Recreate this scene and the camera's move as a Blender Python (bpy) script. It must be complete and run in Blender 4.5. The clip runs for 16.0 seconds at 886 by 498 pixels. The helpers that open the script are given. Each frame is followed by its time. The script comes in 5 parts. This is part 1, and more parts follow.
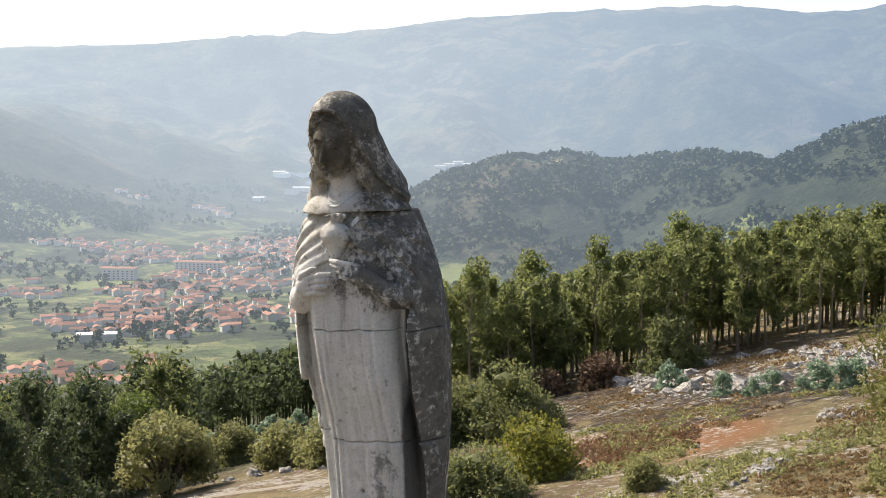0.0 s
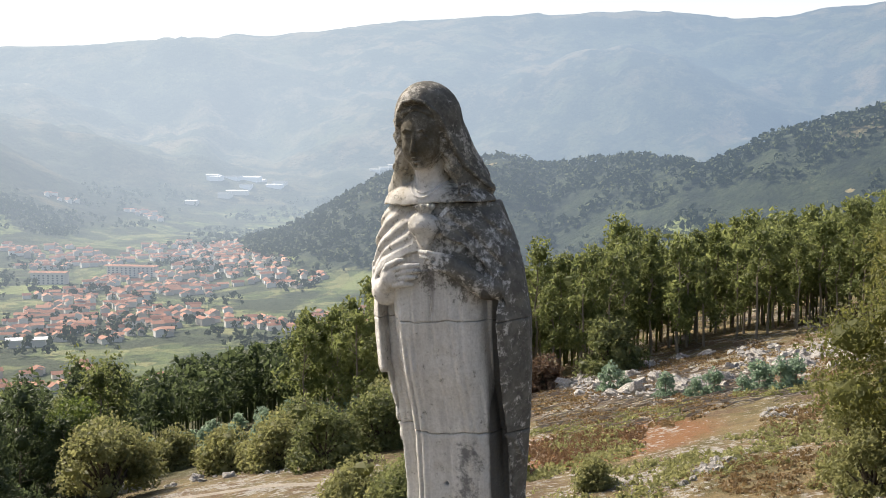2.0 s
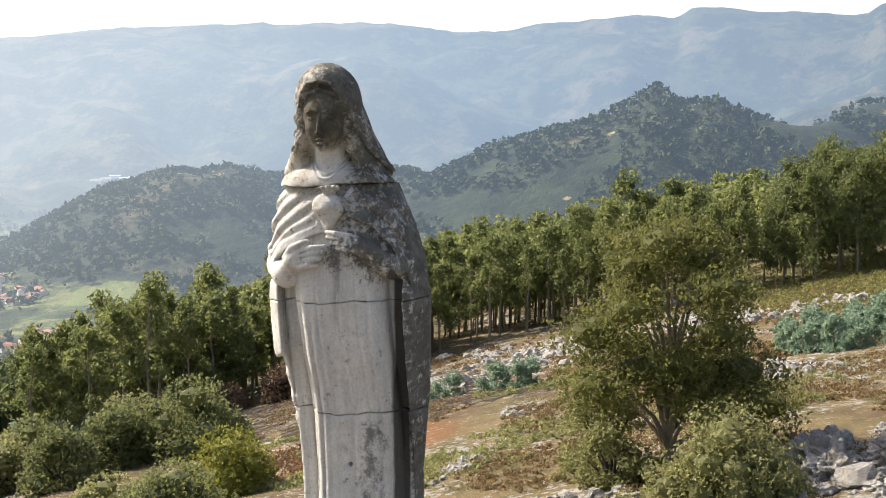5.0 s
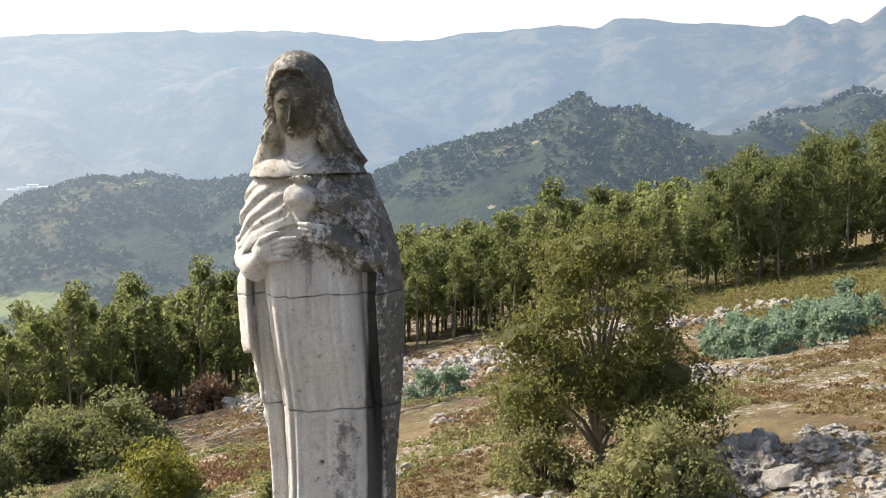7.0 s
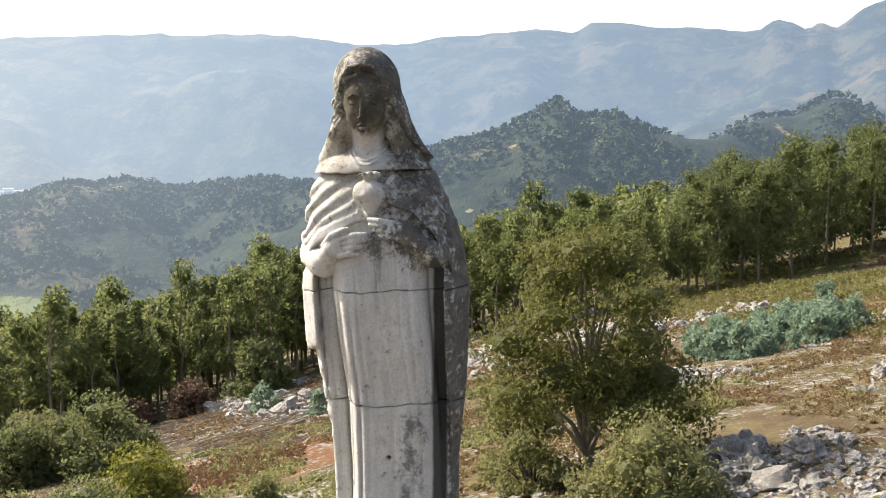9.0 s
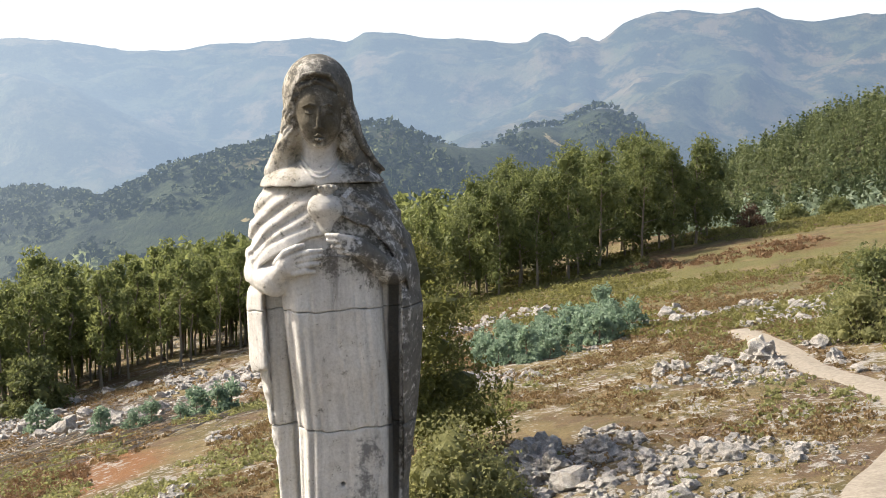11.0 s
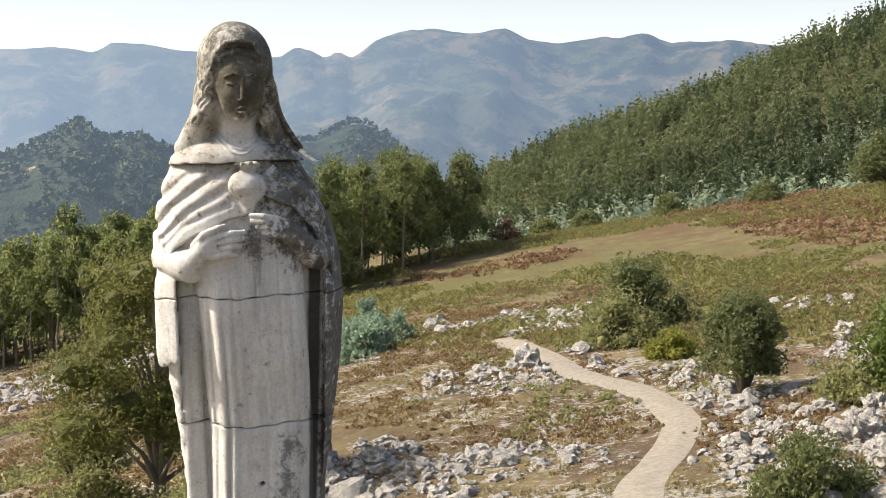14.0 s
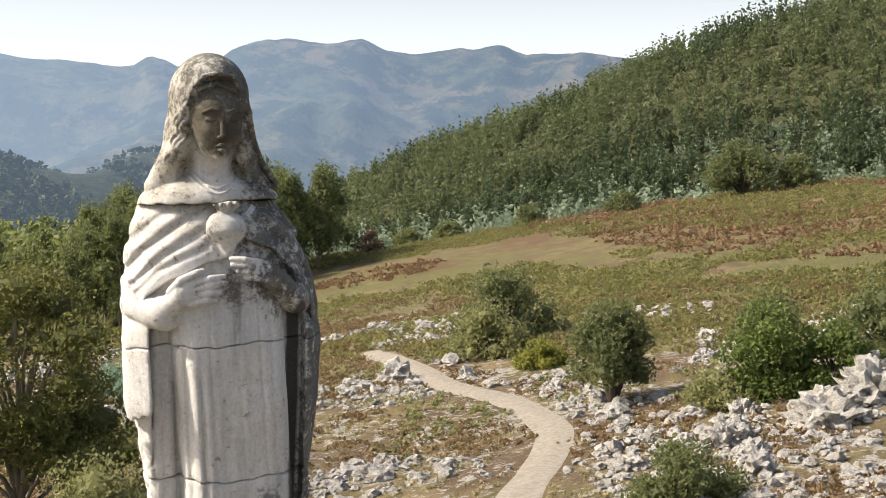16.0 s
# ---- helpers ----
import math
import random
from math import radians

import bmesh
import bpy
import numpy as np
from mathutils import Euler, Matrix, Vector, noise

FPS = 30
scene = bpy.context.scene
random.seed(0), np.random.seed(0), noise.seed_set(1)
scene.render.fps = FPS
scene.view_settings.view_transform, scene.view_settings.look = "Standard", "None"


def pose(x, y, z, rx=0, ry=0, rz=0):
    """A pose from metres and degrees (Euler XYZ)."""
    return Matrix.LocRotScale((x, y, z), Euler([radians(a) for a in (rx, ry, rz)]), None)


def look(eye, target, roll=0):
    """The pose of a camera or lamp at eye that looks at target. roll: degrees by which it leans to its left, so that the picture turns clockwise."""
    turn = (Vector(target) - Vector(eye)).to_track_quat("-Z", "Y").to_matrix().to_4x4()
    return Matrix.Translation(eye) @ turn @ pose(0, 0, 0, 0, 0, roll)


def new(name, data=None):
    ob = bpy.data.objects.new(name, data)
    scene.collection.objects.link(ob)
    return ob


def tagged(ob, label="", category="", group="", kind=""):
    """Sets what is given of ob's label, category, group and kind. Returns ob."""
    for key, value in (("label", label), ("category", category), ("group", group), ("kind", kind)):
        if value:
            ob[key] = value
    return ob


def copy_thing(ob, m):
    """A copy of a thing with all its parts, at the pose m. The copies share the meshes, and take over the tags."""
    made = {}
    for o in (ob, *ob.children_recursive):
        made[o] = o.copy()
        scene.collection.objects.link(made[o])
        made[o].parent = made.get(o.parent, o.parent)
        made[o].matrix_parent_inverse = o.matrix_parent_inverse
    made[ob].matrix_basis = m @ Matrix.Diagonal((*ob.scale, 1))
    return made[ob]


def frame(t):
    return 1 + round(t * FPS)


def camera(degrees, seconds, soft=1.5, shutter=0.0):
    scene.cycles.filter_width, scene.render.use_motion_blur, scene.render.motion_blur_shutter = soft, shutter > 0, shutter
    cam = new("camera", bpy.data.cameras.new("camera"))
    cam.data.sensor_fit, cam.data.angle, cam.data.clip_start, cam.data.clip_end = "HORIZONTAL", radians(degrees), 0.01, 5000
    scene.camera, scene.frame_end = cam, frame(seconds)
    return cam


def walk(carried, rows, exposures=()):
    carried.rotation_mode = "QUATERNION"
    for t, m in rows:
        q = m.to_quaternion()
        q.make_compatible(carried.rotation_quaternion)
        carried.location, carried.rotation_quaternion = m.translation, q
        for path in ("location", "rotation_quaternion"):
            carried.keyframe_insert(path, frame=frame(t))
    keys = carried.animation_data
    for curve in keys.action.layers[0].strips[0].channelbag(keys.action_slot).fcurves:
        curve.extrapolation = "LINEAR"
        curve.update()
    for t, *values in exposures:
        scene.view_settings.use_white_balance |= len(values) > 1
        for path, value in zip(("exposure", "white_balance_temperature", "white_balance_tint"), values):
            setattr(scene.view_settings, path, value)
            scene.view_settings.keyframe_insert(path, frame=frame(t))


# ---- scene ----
cam = camera(39.38, 16.0, soft=0.9)
# seconds, eye x y z, yaw, pitch, lean
PATH = [
    (0.0, 0.900, -11.400, 14.000, -0.01, -5.36, 0.18),
    (0.5, 0.739, -11.370, 13.991, -0.23, -5.32, 0.10),
    (1.0, 0.408, -11.349, 13.960, -0.80, -5.28, 0.04),
    (1.5, -0.039, -11.346, 13.934, -1.50, -5.26, 0.05),
    (2.0, -0.505, -11.351, 13.886, -3.05, -5.21, 0.03),
    (2.5, -0.904, -11.371, 13.817, -6.58, -5.14, -0.01),
    (3.0, -1.245, -11.365, 13.749, -9.39, -5.06, 0.03),
    (3.5, -1.531, -11.340, 13.714, -10.71, -4.99, -0.02),
    (4.0, -1.761, -11.326, 13.675, -12.64, -4.90, -0.04),
    (4.5, -1.947, -11.292, 13.667, -12.95, -4.83, -0.06),
    (5.0, -2.108, -11.267, 13.624, -15.59, -4.74, -0.03),
    (5.2, -2.154, -11.257, 13.606, -16.52, -4.70, -0.01),
    (7.5, -2.575, -10.885, 13.437, -19.12, -4.27, -0.09),
    (8.0, -2.697, -10.909, 13.443, -19.09, -4.18, -0.10),
    (8.2, -2.771, -10.914, 13.438, -19.08, -4.17, -0.09),
    (10.3, -4.207, -10.017, 13.299, -27.40, -3.92, -0.04),
    (10.5, -4.306, -9.922, 13.323, -29.05, -3.86, -0.01),
    (11.0, -4.556, -9.681, 13.412, -30.50, -3.74, -0.02),
    (11.5, -4.739, -9.478, 13.446, -32.69, -3.62, -0.14),
    (12.0, -4.908, -9.275, 13.451, -36.61, -3.45, 0.06),
    (12.5, -5.082, -9.036, 13.468, -37.24, -3.32, 0.02),
    (13.0, -5.240, -8.815, 13.426, -37.34, -3.19, -0.03),
    (13.5, -5.365, -8.640, 13.140, -37.58, -3.09, -0.12),
    (14.0, -5.464, -8.450, 13.099, -41.82, -3.01, -0.20),
    (14.5, -5.566, -8.188, 13.108, -45.80, -2.85, 0.18),
    (15.0, -5.682, -7.931, 13.120, -46.40, -2.72, 0.18),
    (15.5, -5.797, -7.684, 13.217, -47.51, -2.63, 0.12),
    (16.0, -5.911, -7.463, 13.323, -48.36, -2.53, 0.06),
]
# the clip's own slow drift in brightness
EXPOSURES = [(0.0, 0.54), (3.0, 0.58), (5.0, 0.72), (10.5, 0.74), (13.0, 0.64), (16.0, 0.64)]
walk(cam, [(t, pose(x, y, z, 90 + pitch, lean, yaw)) for t, x, y, z, yaw, pitch, lean in PATH], EXPOSURES)
# ---- camera end

# ---- light ----
SUN_AZ, SUN_EL = -48.0, 41.0
world = bpy.data.worlds.new("world")
scene.world = world
world.use_nodes = True
wn = world.node_tree.nodes
sky = wn.new("ShaderNodeTexSky")
sky.sky_type, sky.sun_disc = "NISHITA", False
sky.sun_elevation, sky.sun_rotation = radians(SUN_EL), radians(SUN_AZ % 360)
sky.altitude, sky.air_density, sky.dust_density, sky.ozone_density = 300, 1.0, 7.0, 1.0
# thick bright haze low over the horizon, all round
coord, parts, low, haze = wn.new("ShaderNodeTexCoord"), wn.new("ShaderNodeSeparateXYZ"), wn.new("ShaderNodeMapRange"), wn.new("ShaderNodeMix")
low.interpolation_type, haze.data_type = "SMOOTHSTEP", "RGBA"
for socket, value in zip(("From Min", "From Max", "To Min", "To Max"), (0.05, 0.30, 0.92, 0.0)):
    low.inputs[socket].default_value = value
haze.inputs[7].default_value = (6.3, 6.6, 6.7, 1)
wl = world.node_tree.links
wl.new(coord.outputs["Generated"], parts.inputs[0])
wl.new(parts.outputs[2], low.inputs[0])
wl.new(low.outputs[0], haze.inputs[0])
wl.new(sky.outputs[0], haze.inputs[6])
wl.new(haze.outputs[2], wn["Background"].inputs[0])
wn["Background"].inputs[1].default_value = 0.12
sun = new("sun", bpy.data.lights.new("sun", "SUN"))
sun.data.energy, sun.data.angle, sun.data.color = 4.5, radians(0.6), (1.0, 0.905, 0.77)
to_sun = Vector((math.sin(radians(SUN_AZ)) * math.cos(radians(SUN_EL)), math.cos(radians(SUN_AZ)) * math.cos(radians(SUN_EL)), math.sin(radians(SUN_EL))))
sun.matrix_world = look(to_sun * 200, (0, 0, 0))


# ---- helpers of this scene ----
def mesh_object(name, verts, faces, material, parent=None, smooth=False):
    """verts: n x 3 array; faces: m x k array or list of index tuples."""
    me = bpy.data.meshes.new(name)
    v = np.asarray(verts, dtype=np.float32)
    f = np.asarray(faces, dtype=np.int32)
    me.vertices.add(len(v))
    me.vertices.foreach_set("co", v.ravel())
    k = f.shape[1]
    me.loops.add(f.size)
    me.polygons.add(len(f))
    me.loops.foreach_set("vertex_index", f.ravel())
    me.polygons.foreach_set("loop_start", np.arange(0, f.size, k, dtype=np.int32))
    me.polygons.foreach_set("loop_total", np.full(len(f), k, dtype=np.int32))
    me.polygons.foreach_set("use_smooth", np.full(len(f), smooth))
    me.update(calc_edges=True)
    me.materials.append(material)
    ob = new(name, me)
    ob.parent = parent
    return ob


class Nodes:
    """A short way to write node materials."""
    def __init__(self, name, rough=0.9):
        self.m = bpy.data.materials.new(name)
        self.m.use_nodes = True
        self.t = self.m.node_tree
        self.b = self.t.nodes["Principled BSDF"]
        self.b.inputs["Roughness"].default_value = rough
        self.b.inputs["Specular IOR Level"].default_value = 0.25
        self.g = self.add("ShaderNodeNewGeometry")

    def add(self, kind, **values):
        n = self.t.nodes.new(kind)
        for k, v in values.items():
            setattr(n, k, v)
        return n

    def put(self, node, socket, value):
        if isinstance(value, bpy.types.NodeSocket):
            self.t.links.new(value, node.inputs[socket])
        else:
            node.inputs[socket].default_value = value

    def noise(self, scale, detail=4.0, rough=0.6, vec=None, stretch=None):
        n = self.add("ShaderNodeTexNoise")
        v = vec or self.g.outputs["Position"]
        if stretch:
            mp = self.add("ShaderNodeMapping")
            mp.inputs["Scale"].default_value = stretch
            self.put(mp, "Vector", v)
            v = mp.outputs[0]
        self.put(n, "Vector", v)
        n.inputs["Scale"].default_value, n.inputs["Detail"].default_value, n.inputs["Roughness"].default_value = scale, detail, rough
        return n.outputs["Fac"]

    def ramp(self, fac, *stops):
        n = self.add("ShaderNodeValToRGB")
        self.put(n, "Fac", fac)
        e = n.color_ramp.elements
        while len(e) < len(stops):
            e.new(0.5)
        for el, (p, c) in zip(e, stops):
            el.position = p
            el.color = (c, c, c, 1) if isinstance(c, (int, float)) else (*c, 1)
        return n.outputs["Color"]

    def mix(self, fac, a, b, blend="MIX"):
        n = self.add("ShaderNodeMix", data_type="RGBA", blend_type=blend)
        self.put(n, 0, fac)
        for s, v in ((6, a), (7, b)):
            self.put(n, s, v if isinstance(v, bpy.types.NodeSocket) else (*v, 1))
        return n.outputs[2]

    def math(self, op, a, b=0.0, clamp=False):
        n = self.add("ShaderNodeMath", operation=op, use_clamp=clamp)
        self.put(n, 0, a)
        self.put(n, 1, b)
        return n.outputs[0]

    def split(self, vec):
        n = self.add("ShaderNodeSeparateXYZ")
        self.put(n, 0, vec)
        return n.outputs

    def bump(self, height, strength=0.4, distance=0.05):
        n = self.add("ShaderNodeBump")
        n.inputs["Strength"].default_value, n.inputs["Distance"].default_value = strength, distance
        self.put(n, "Height", height)
        self.t.links.new(n.outputs[0], self.b.inputs["Normal"])

    def color(self, c):
        self.put(self.b, "Base Color", c if isinstance(c, bpy.types.NodeSocket) else (*c, 1))
        return self


def smooth(a, b, x):
    u = np.clip((x - a) / (b - a), 0, 1)
    return u * u * (3 - 2 * u)


def lattice(seed):
    return np.random.RandomState(seed).rand(256, 256)


LAT = [lattice(11 + k) for k in range(3)]


def vnoise(x, y, k=0):
    """Smooth value noise in the plane, 0 to 1."""
    xi, yi = np.floor(x).astype(int), np.floor(y).astype(int)
    fx, fy = x - xi, y - yi
    fx, fy = fx * fx * (3 - 2 * fx), fy * fy * (3 - 2 * fy)
    a = LAT[k % 3]
    g = lambda i, j: a[(xi + i) % 256, (yi + j) % 256]
    return (g(0, 0) * (1 - fx) + g(1, 0) * fx) * (1 - fy) + (g(0, 1) * (1 - fx) + g(1, 1) * fx) * fy


def fbm(x, y, octaves=4, k=0):
    s, a, out = 1.0, 0.5, 0.0
    for o in range(octaves):
        out = out + a * vnoise(x * s + 17.3 * o, y * s - 9.1 * o, k + o)
        s, a = s * 2.03, a * 0.5
    return out


# ---- the lie of the land ----
SKYLINE_AZ = [-180, -60, -19.7, -12.6, -4.8, 3, 8, 13.3, 16, 18, 19.4, 22.5, 24.4, 26.1, 26.9, 29.7, 33.3, 34.4, 35.1, 35.8, 36.4, 37, 37.7, 38.5, 39.4, 40.6, 42.1, 43.2, 44.7, 45.7, 47, 48.3, 49.3, 50, 51, 52.2, 54.2, 56.1, 60, 90, 180]
SKYLINE_EL = [2, 2.8, 3.65, 4.0, 4.65, 5.3, 5.55, 5.6, 5.2, 5.25, 5.42, 5.81, 5.94, 5.73, 6.05, 5.98, 5.72, 5.78, 6.12, 5.99, 5.67, 5.87, 5.67, 6.0, 6.51, 6.56, 6.63, 6.74, 6.93, 6.41, 6.19, 6.37, 6.6, 6.53, 6.81, 6.45, 6.47, 6.22, 6.1, 4, 2]
FOREST_AZ = [-180, 34, 40, 42.5, 48, 53, 58, 63, 70, 85, 110, 180]
FOREST_Z = [0, -60, -14, 4, 36, 58, 86, 108, 126, 140, 60, 0]

HILL_B_AZ, HILL_B_H = [-8, -4.1, -1.3, 0.4, 3.2, 4.4, 5.6, 9.5, 12, 15], [0, 40, 96, 124, 150, 142, 152, 124, 90, 0]
HILL_C_AZ, HILL_C_H = [8, 12, 14, 18, 20, 23, 25.4, 26.6, 28, 31, 33, 36], [0, 80, 130, 180, 190, 208, 230, 206, 200, 150, 100, 20]

def ground_height(x, y):
    x, y = np.asarray(x, float), np.asarray(y, float)
    r, az = np.hypot(x, y), np.degrees(np.arctan2(x, y))
    u, v = np.clip(x, -130, 400) / 100, np.clip(y, -60, 480) / 100
    near = -6.68 + 13.34 * u - 12.39 * v - 1.48 * u * u + 2.78 * u * v - 1.35 * v * v - 0.31 * u ** 3 + 0.45 * u * u * v + 0.06 * u * v * v + 0.24 * v ** 3
    near = near + 12.7 * np.exp(-(r / 16) ** 2)
    near = near + 6.5 * np.exp(-((x - 270) / 80) ** 2 - ((y - 108) / 75) ** 2)
    near = near + 1.6 * (fbm(x / 22, y / 22, 4) - 0.47)
    turn = smooth(18, 45, az)
    s = smooth(450 - 170 * turn, 950 - 380 * turn, r)
    base = -171 + 120 * smooth(15, 50, az) + 8 * (fbm(x / 300, y / 300, 3) - 0.5)
    hill = lambda h, a, wa, d, wr: h * np.exp(-((az - a) / wa) ** 2 - ((r - d) / wr) ** 2)
    far = base + np.interp(az, HILL_B_AZ, HILL_B_H) * np.exp(-((r - 1800) / 270) ** 2) + np.interp(az, HILL_C_AZ, HILL_C_H) * np.exp(-((r - 1600) / 300) ** 2)
    far = far + hill(172, 38.2, 3.0, 1900, 300) + hill(100, 34.3, 2.6, 1800, 250)
    far = far + hill(240, -23, 9, 2700, 520)
    rough = fbm(x / 160, y / 160, 4, 1) - 0.47
    far = far + 26 * rough * smooth(1300, 1700, r)
    crest = 14 + 4300 * np.tan(np.radians(np.interp(az, SKYLINE_AZ, SKYLINE_EL)))
    rise = smooth(2350, 4350, r) ** 1.15
    spur = 1 + 0.85 * (fbm(az / 5.0, r / 900, 4, 2) - 0.47) * (1 - smooth(3200, 3900, r)) * smooth(2400, 2900, r)
    crest = crest + 16 * (fbm(az / 0.9, az * 0 + 4.0, 3) - 0.47)
    far = far + (crest - base) * rise * spur
    far = far + 260 * (fbm(x / 520 + y / 900, y / 420, 5, 1) - 0.47) * smooth(2500, 3100, r) * (1 - smooth(3900, 4250, r))
    wood = np.interp(az, FOREST_AZ, FOREST_Z) - base
    far = np.maximum(far, base + np.maximum(wood, 0) * np.exp(-((r - 740) / 240) ** 2) * smooth(33, 44, az))
    behind = smooth(95, 130, np.abs(az))
    far = far * (1 - behind) + (-60 + 60 * rise) * behind
    return near * (1 - s) + far * s


def ground_z(x, y):
    return float(ground_height(np.array([x]), np.array([y]))[0])


EDGE = 800.0
AZ = np.radians(np.concatenate([np.arange(-32, 84, 0.27), np.arange(84, 328, 4.0)]))
R_NEAR = np.concatenate([np.linspace(0.5, 40, 24)[:-1], np.arange(40, 210, 0.85), np.geomspace(210, EDGE, 90)])
R_FAR = np.geomspace(EDGE, 4900, 170)


def ring_sheet(name, radii, material):
    a, r = np.meshgrid(AZ, radii)
    x, y = (r * np.sin(a)).ravel(), (r * np.cos(a)).ravel()
    v = np.stack([x, y, ground_height(x, y)], 1)
    n, k = len(radii), len(AZ)
    i, j = np.meshgrid(np.arange(n - 1), np.arange(k), indexing="ij")
    i, j = i.ravel(), j.ravel()
    jj = (j + 1) % k
    f = np.stack([i * k + j, (i + 1) * k + j, (i + 1) * k + jj, i * k + jj], 1)[:, ::-1]
    return mesh_object(name, v, f, material, smooth=True)


# ---- materials ----
def stone_material():
    """Pale carved stone, clean where sheltered, with dark lichen on veil, face and left flank, where the dark of the
    side away from the sun is painted in too.
    """
    m = Nodes("weathered_stone", 0.88)
    x, y, z = m.split(m.g.outputs["Position"])
    px, py = m.math("SUBTRACT", x, 0.2), m.math("SUBTRACT", y, 0.3)
    u = m.math("ADD", m.math("MULTIPLY", px, 0.883), m.math("MULTIPLY", py, -0.469))

    def between(value, lo, hi):
        return m.math("MULTIPLY", m.math("SUBTRACT", value, lo), 1.0 / (hi - lo), True)

    def ball(cu, cv, cw, radius):
        d = m.add("ShaderNodeVectorMath", operation="DISTANCE")
        m.put(d, 0, m.g.outputs["Position"])
        d.inputs[1].default_value = (0.2 + 0.883 * cu - 0.469 * cv, 0.3 - 0.469 * cu - 0.883 * cv, cw)
        return m.math("SUBTRACT", 1.0, m.math("MULTIPLY", d.outputs["Value"], 1.0 / radius), True)

    grain, mid, big = m.noise(38, 6, 0.7), m.noise(9, 5, 0.65), m.noise(1.7, 4, 0.6)
    speck, blot = m.noise(17, 9, 0.78), m.noise(5.5, 7, 0.72)
    base = m.mix(m.ramp(big, (0.35, 0.0), (0.68, 1.0)), (0.55, 0.535, 0.505), (0.66, 0.645, 0.62))
    base = m.mix(m.ramp(blot, (0.50, 0.0), (0.74, 0.5)), base, (0.46, 0.41, 0.33))
    # rain has streaked the tunic and mantle
    streak = m.ramp(m.noise(1.0, 6, 0.65, stretch=(9, 9, 0.5)), (0.48, 0.0), (0.72, 0.5))
    base = m.mix(streak, base, (0.33, 0.32, 0.315))
    pale = m.ramp(m.noise(1.0, 4, 0.6, stretch=(14, 14, 0.35)), (0.56, 0.0), (0.66, 0.45))
    base = m.mix(pale, base, (0.72, 0.70, 0.675))
    neck = m.ramp(ball(-0.11, 0.38, 13.47, 0.34), (0.30, 1.0), (0.60, 0.0))
    # brownish film on the veil and the cape
    film = m.math("MULTIPLY", m.math("MULTIPLY", between(z, 12.75, 13.5), m.ramp(blot, (0.36, 0.30), (0.56, 0.85))), neck)
    base = m.mix(film, base, (0.29, 0.26, 0.195))
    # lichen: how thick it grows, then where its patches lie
    # cape and edge weights also paint the flank away from the sun darker
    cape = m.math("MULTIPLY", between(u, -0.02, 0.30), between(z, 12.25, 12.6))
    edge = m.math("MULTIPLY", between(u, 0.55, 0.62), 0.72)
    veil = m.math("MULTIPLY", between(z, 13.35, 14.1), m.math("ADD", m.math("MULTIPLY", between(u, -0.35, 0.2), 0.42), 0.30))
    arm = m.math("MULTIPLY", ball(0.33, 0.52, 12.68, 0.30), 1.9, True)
    # lap: a dark patch between the hands
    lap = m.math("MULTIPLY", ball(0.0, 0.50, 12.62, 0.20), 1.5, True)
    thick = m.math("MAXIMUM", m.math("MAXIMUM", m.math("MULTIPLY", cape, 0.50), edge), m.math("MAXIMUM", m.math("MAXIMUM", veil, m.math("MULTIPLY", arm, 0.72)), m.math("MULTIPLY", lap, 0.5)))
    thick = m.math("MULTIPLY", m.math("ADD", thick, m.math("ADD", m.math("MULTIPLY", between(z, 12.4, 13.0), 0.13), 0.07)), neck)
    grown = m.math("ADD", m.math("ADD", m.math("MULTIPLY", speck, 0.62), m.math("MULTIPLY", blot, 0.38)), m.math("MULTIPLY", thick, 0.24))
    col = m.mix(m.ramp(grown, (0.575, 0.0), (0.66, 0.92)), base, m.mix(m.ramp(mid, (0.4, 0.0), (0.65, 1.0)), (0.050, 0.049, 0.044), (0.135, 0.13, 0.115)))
    spots = m.math("MULTIPLY", m.ramp(m.noise(31, 5, 0.7), (0.66, 0.0), (0.70, 0.8)), m.math("MULTIPLY", thick, 1.3, True))
    col = m.mix(spots, col, (0.50, 0.49, 0.46))
    # black crust over the brow, eyes and mouth
    crust = m.math("ADD", m.math("MULTIPLY", speck, 0.40), m.math("MULTIPLY", ball(-0.10, 0.52, 13.84, 0.38), 0.75))
    crust = m.math("MULTIPLY", m.ramp(crust, (0.40, 0.0), (0.56, 0.96)), between(z, 13.57, 13.62))
    crust = m.math("MULTIPLY", crust, m.ramp(blot, (0.34, 0.75), (0.55, 1.0)))
    col = m.mix(crust, col, m.mix(mid, (0.034, 0.030, 0.022), (0.10, 0.085, 0.055)))
    # black algae down the hollow between tunic and mantle, with the gap's shade painted in
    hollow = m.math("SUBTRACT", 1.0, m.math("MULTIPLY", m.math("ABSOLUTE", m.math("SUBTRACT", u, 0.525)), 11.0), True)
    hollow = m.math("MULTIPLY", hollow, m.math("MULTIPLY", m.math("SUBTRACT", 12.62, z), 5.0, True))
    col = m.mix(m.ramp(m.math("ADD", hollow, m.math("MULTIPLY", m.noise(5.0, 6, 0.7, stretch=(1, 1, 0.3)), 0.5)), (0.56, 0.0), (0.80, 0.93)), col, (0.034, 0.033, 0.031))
    # dark streaks below the hands
    below_hands = m.math("MULTIPLY", m.math("SUBTRACT", 1.0, m.math("MULTIPLY", m.math("ABSOLUTE", m.math("SUBTRACT", u, 0.03)), 9.0), True), m.math("MULTIPLY", between(z, 11.9, 12.5), m.math("SUBTRACT", 1.0, between(z, 12.65, 12.75))))
    col = m.mix(m.math("MULTIPLY", below_hands, m.ramp(m.noise(1.0, 5, 0.7, stretch=(16, 16, 1.2)), (0.40, 0.15), (0.58, 0.75))), col, (0.13, 0.12, 0.115))
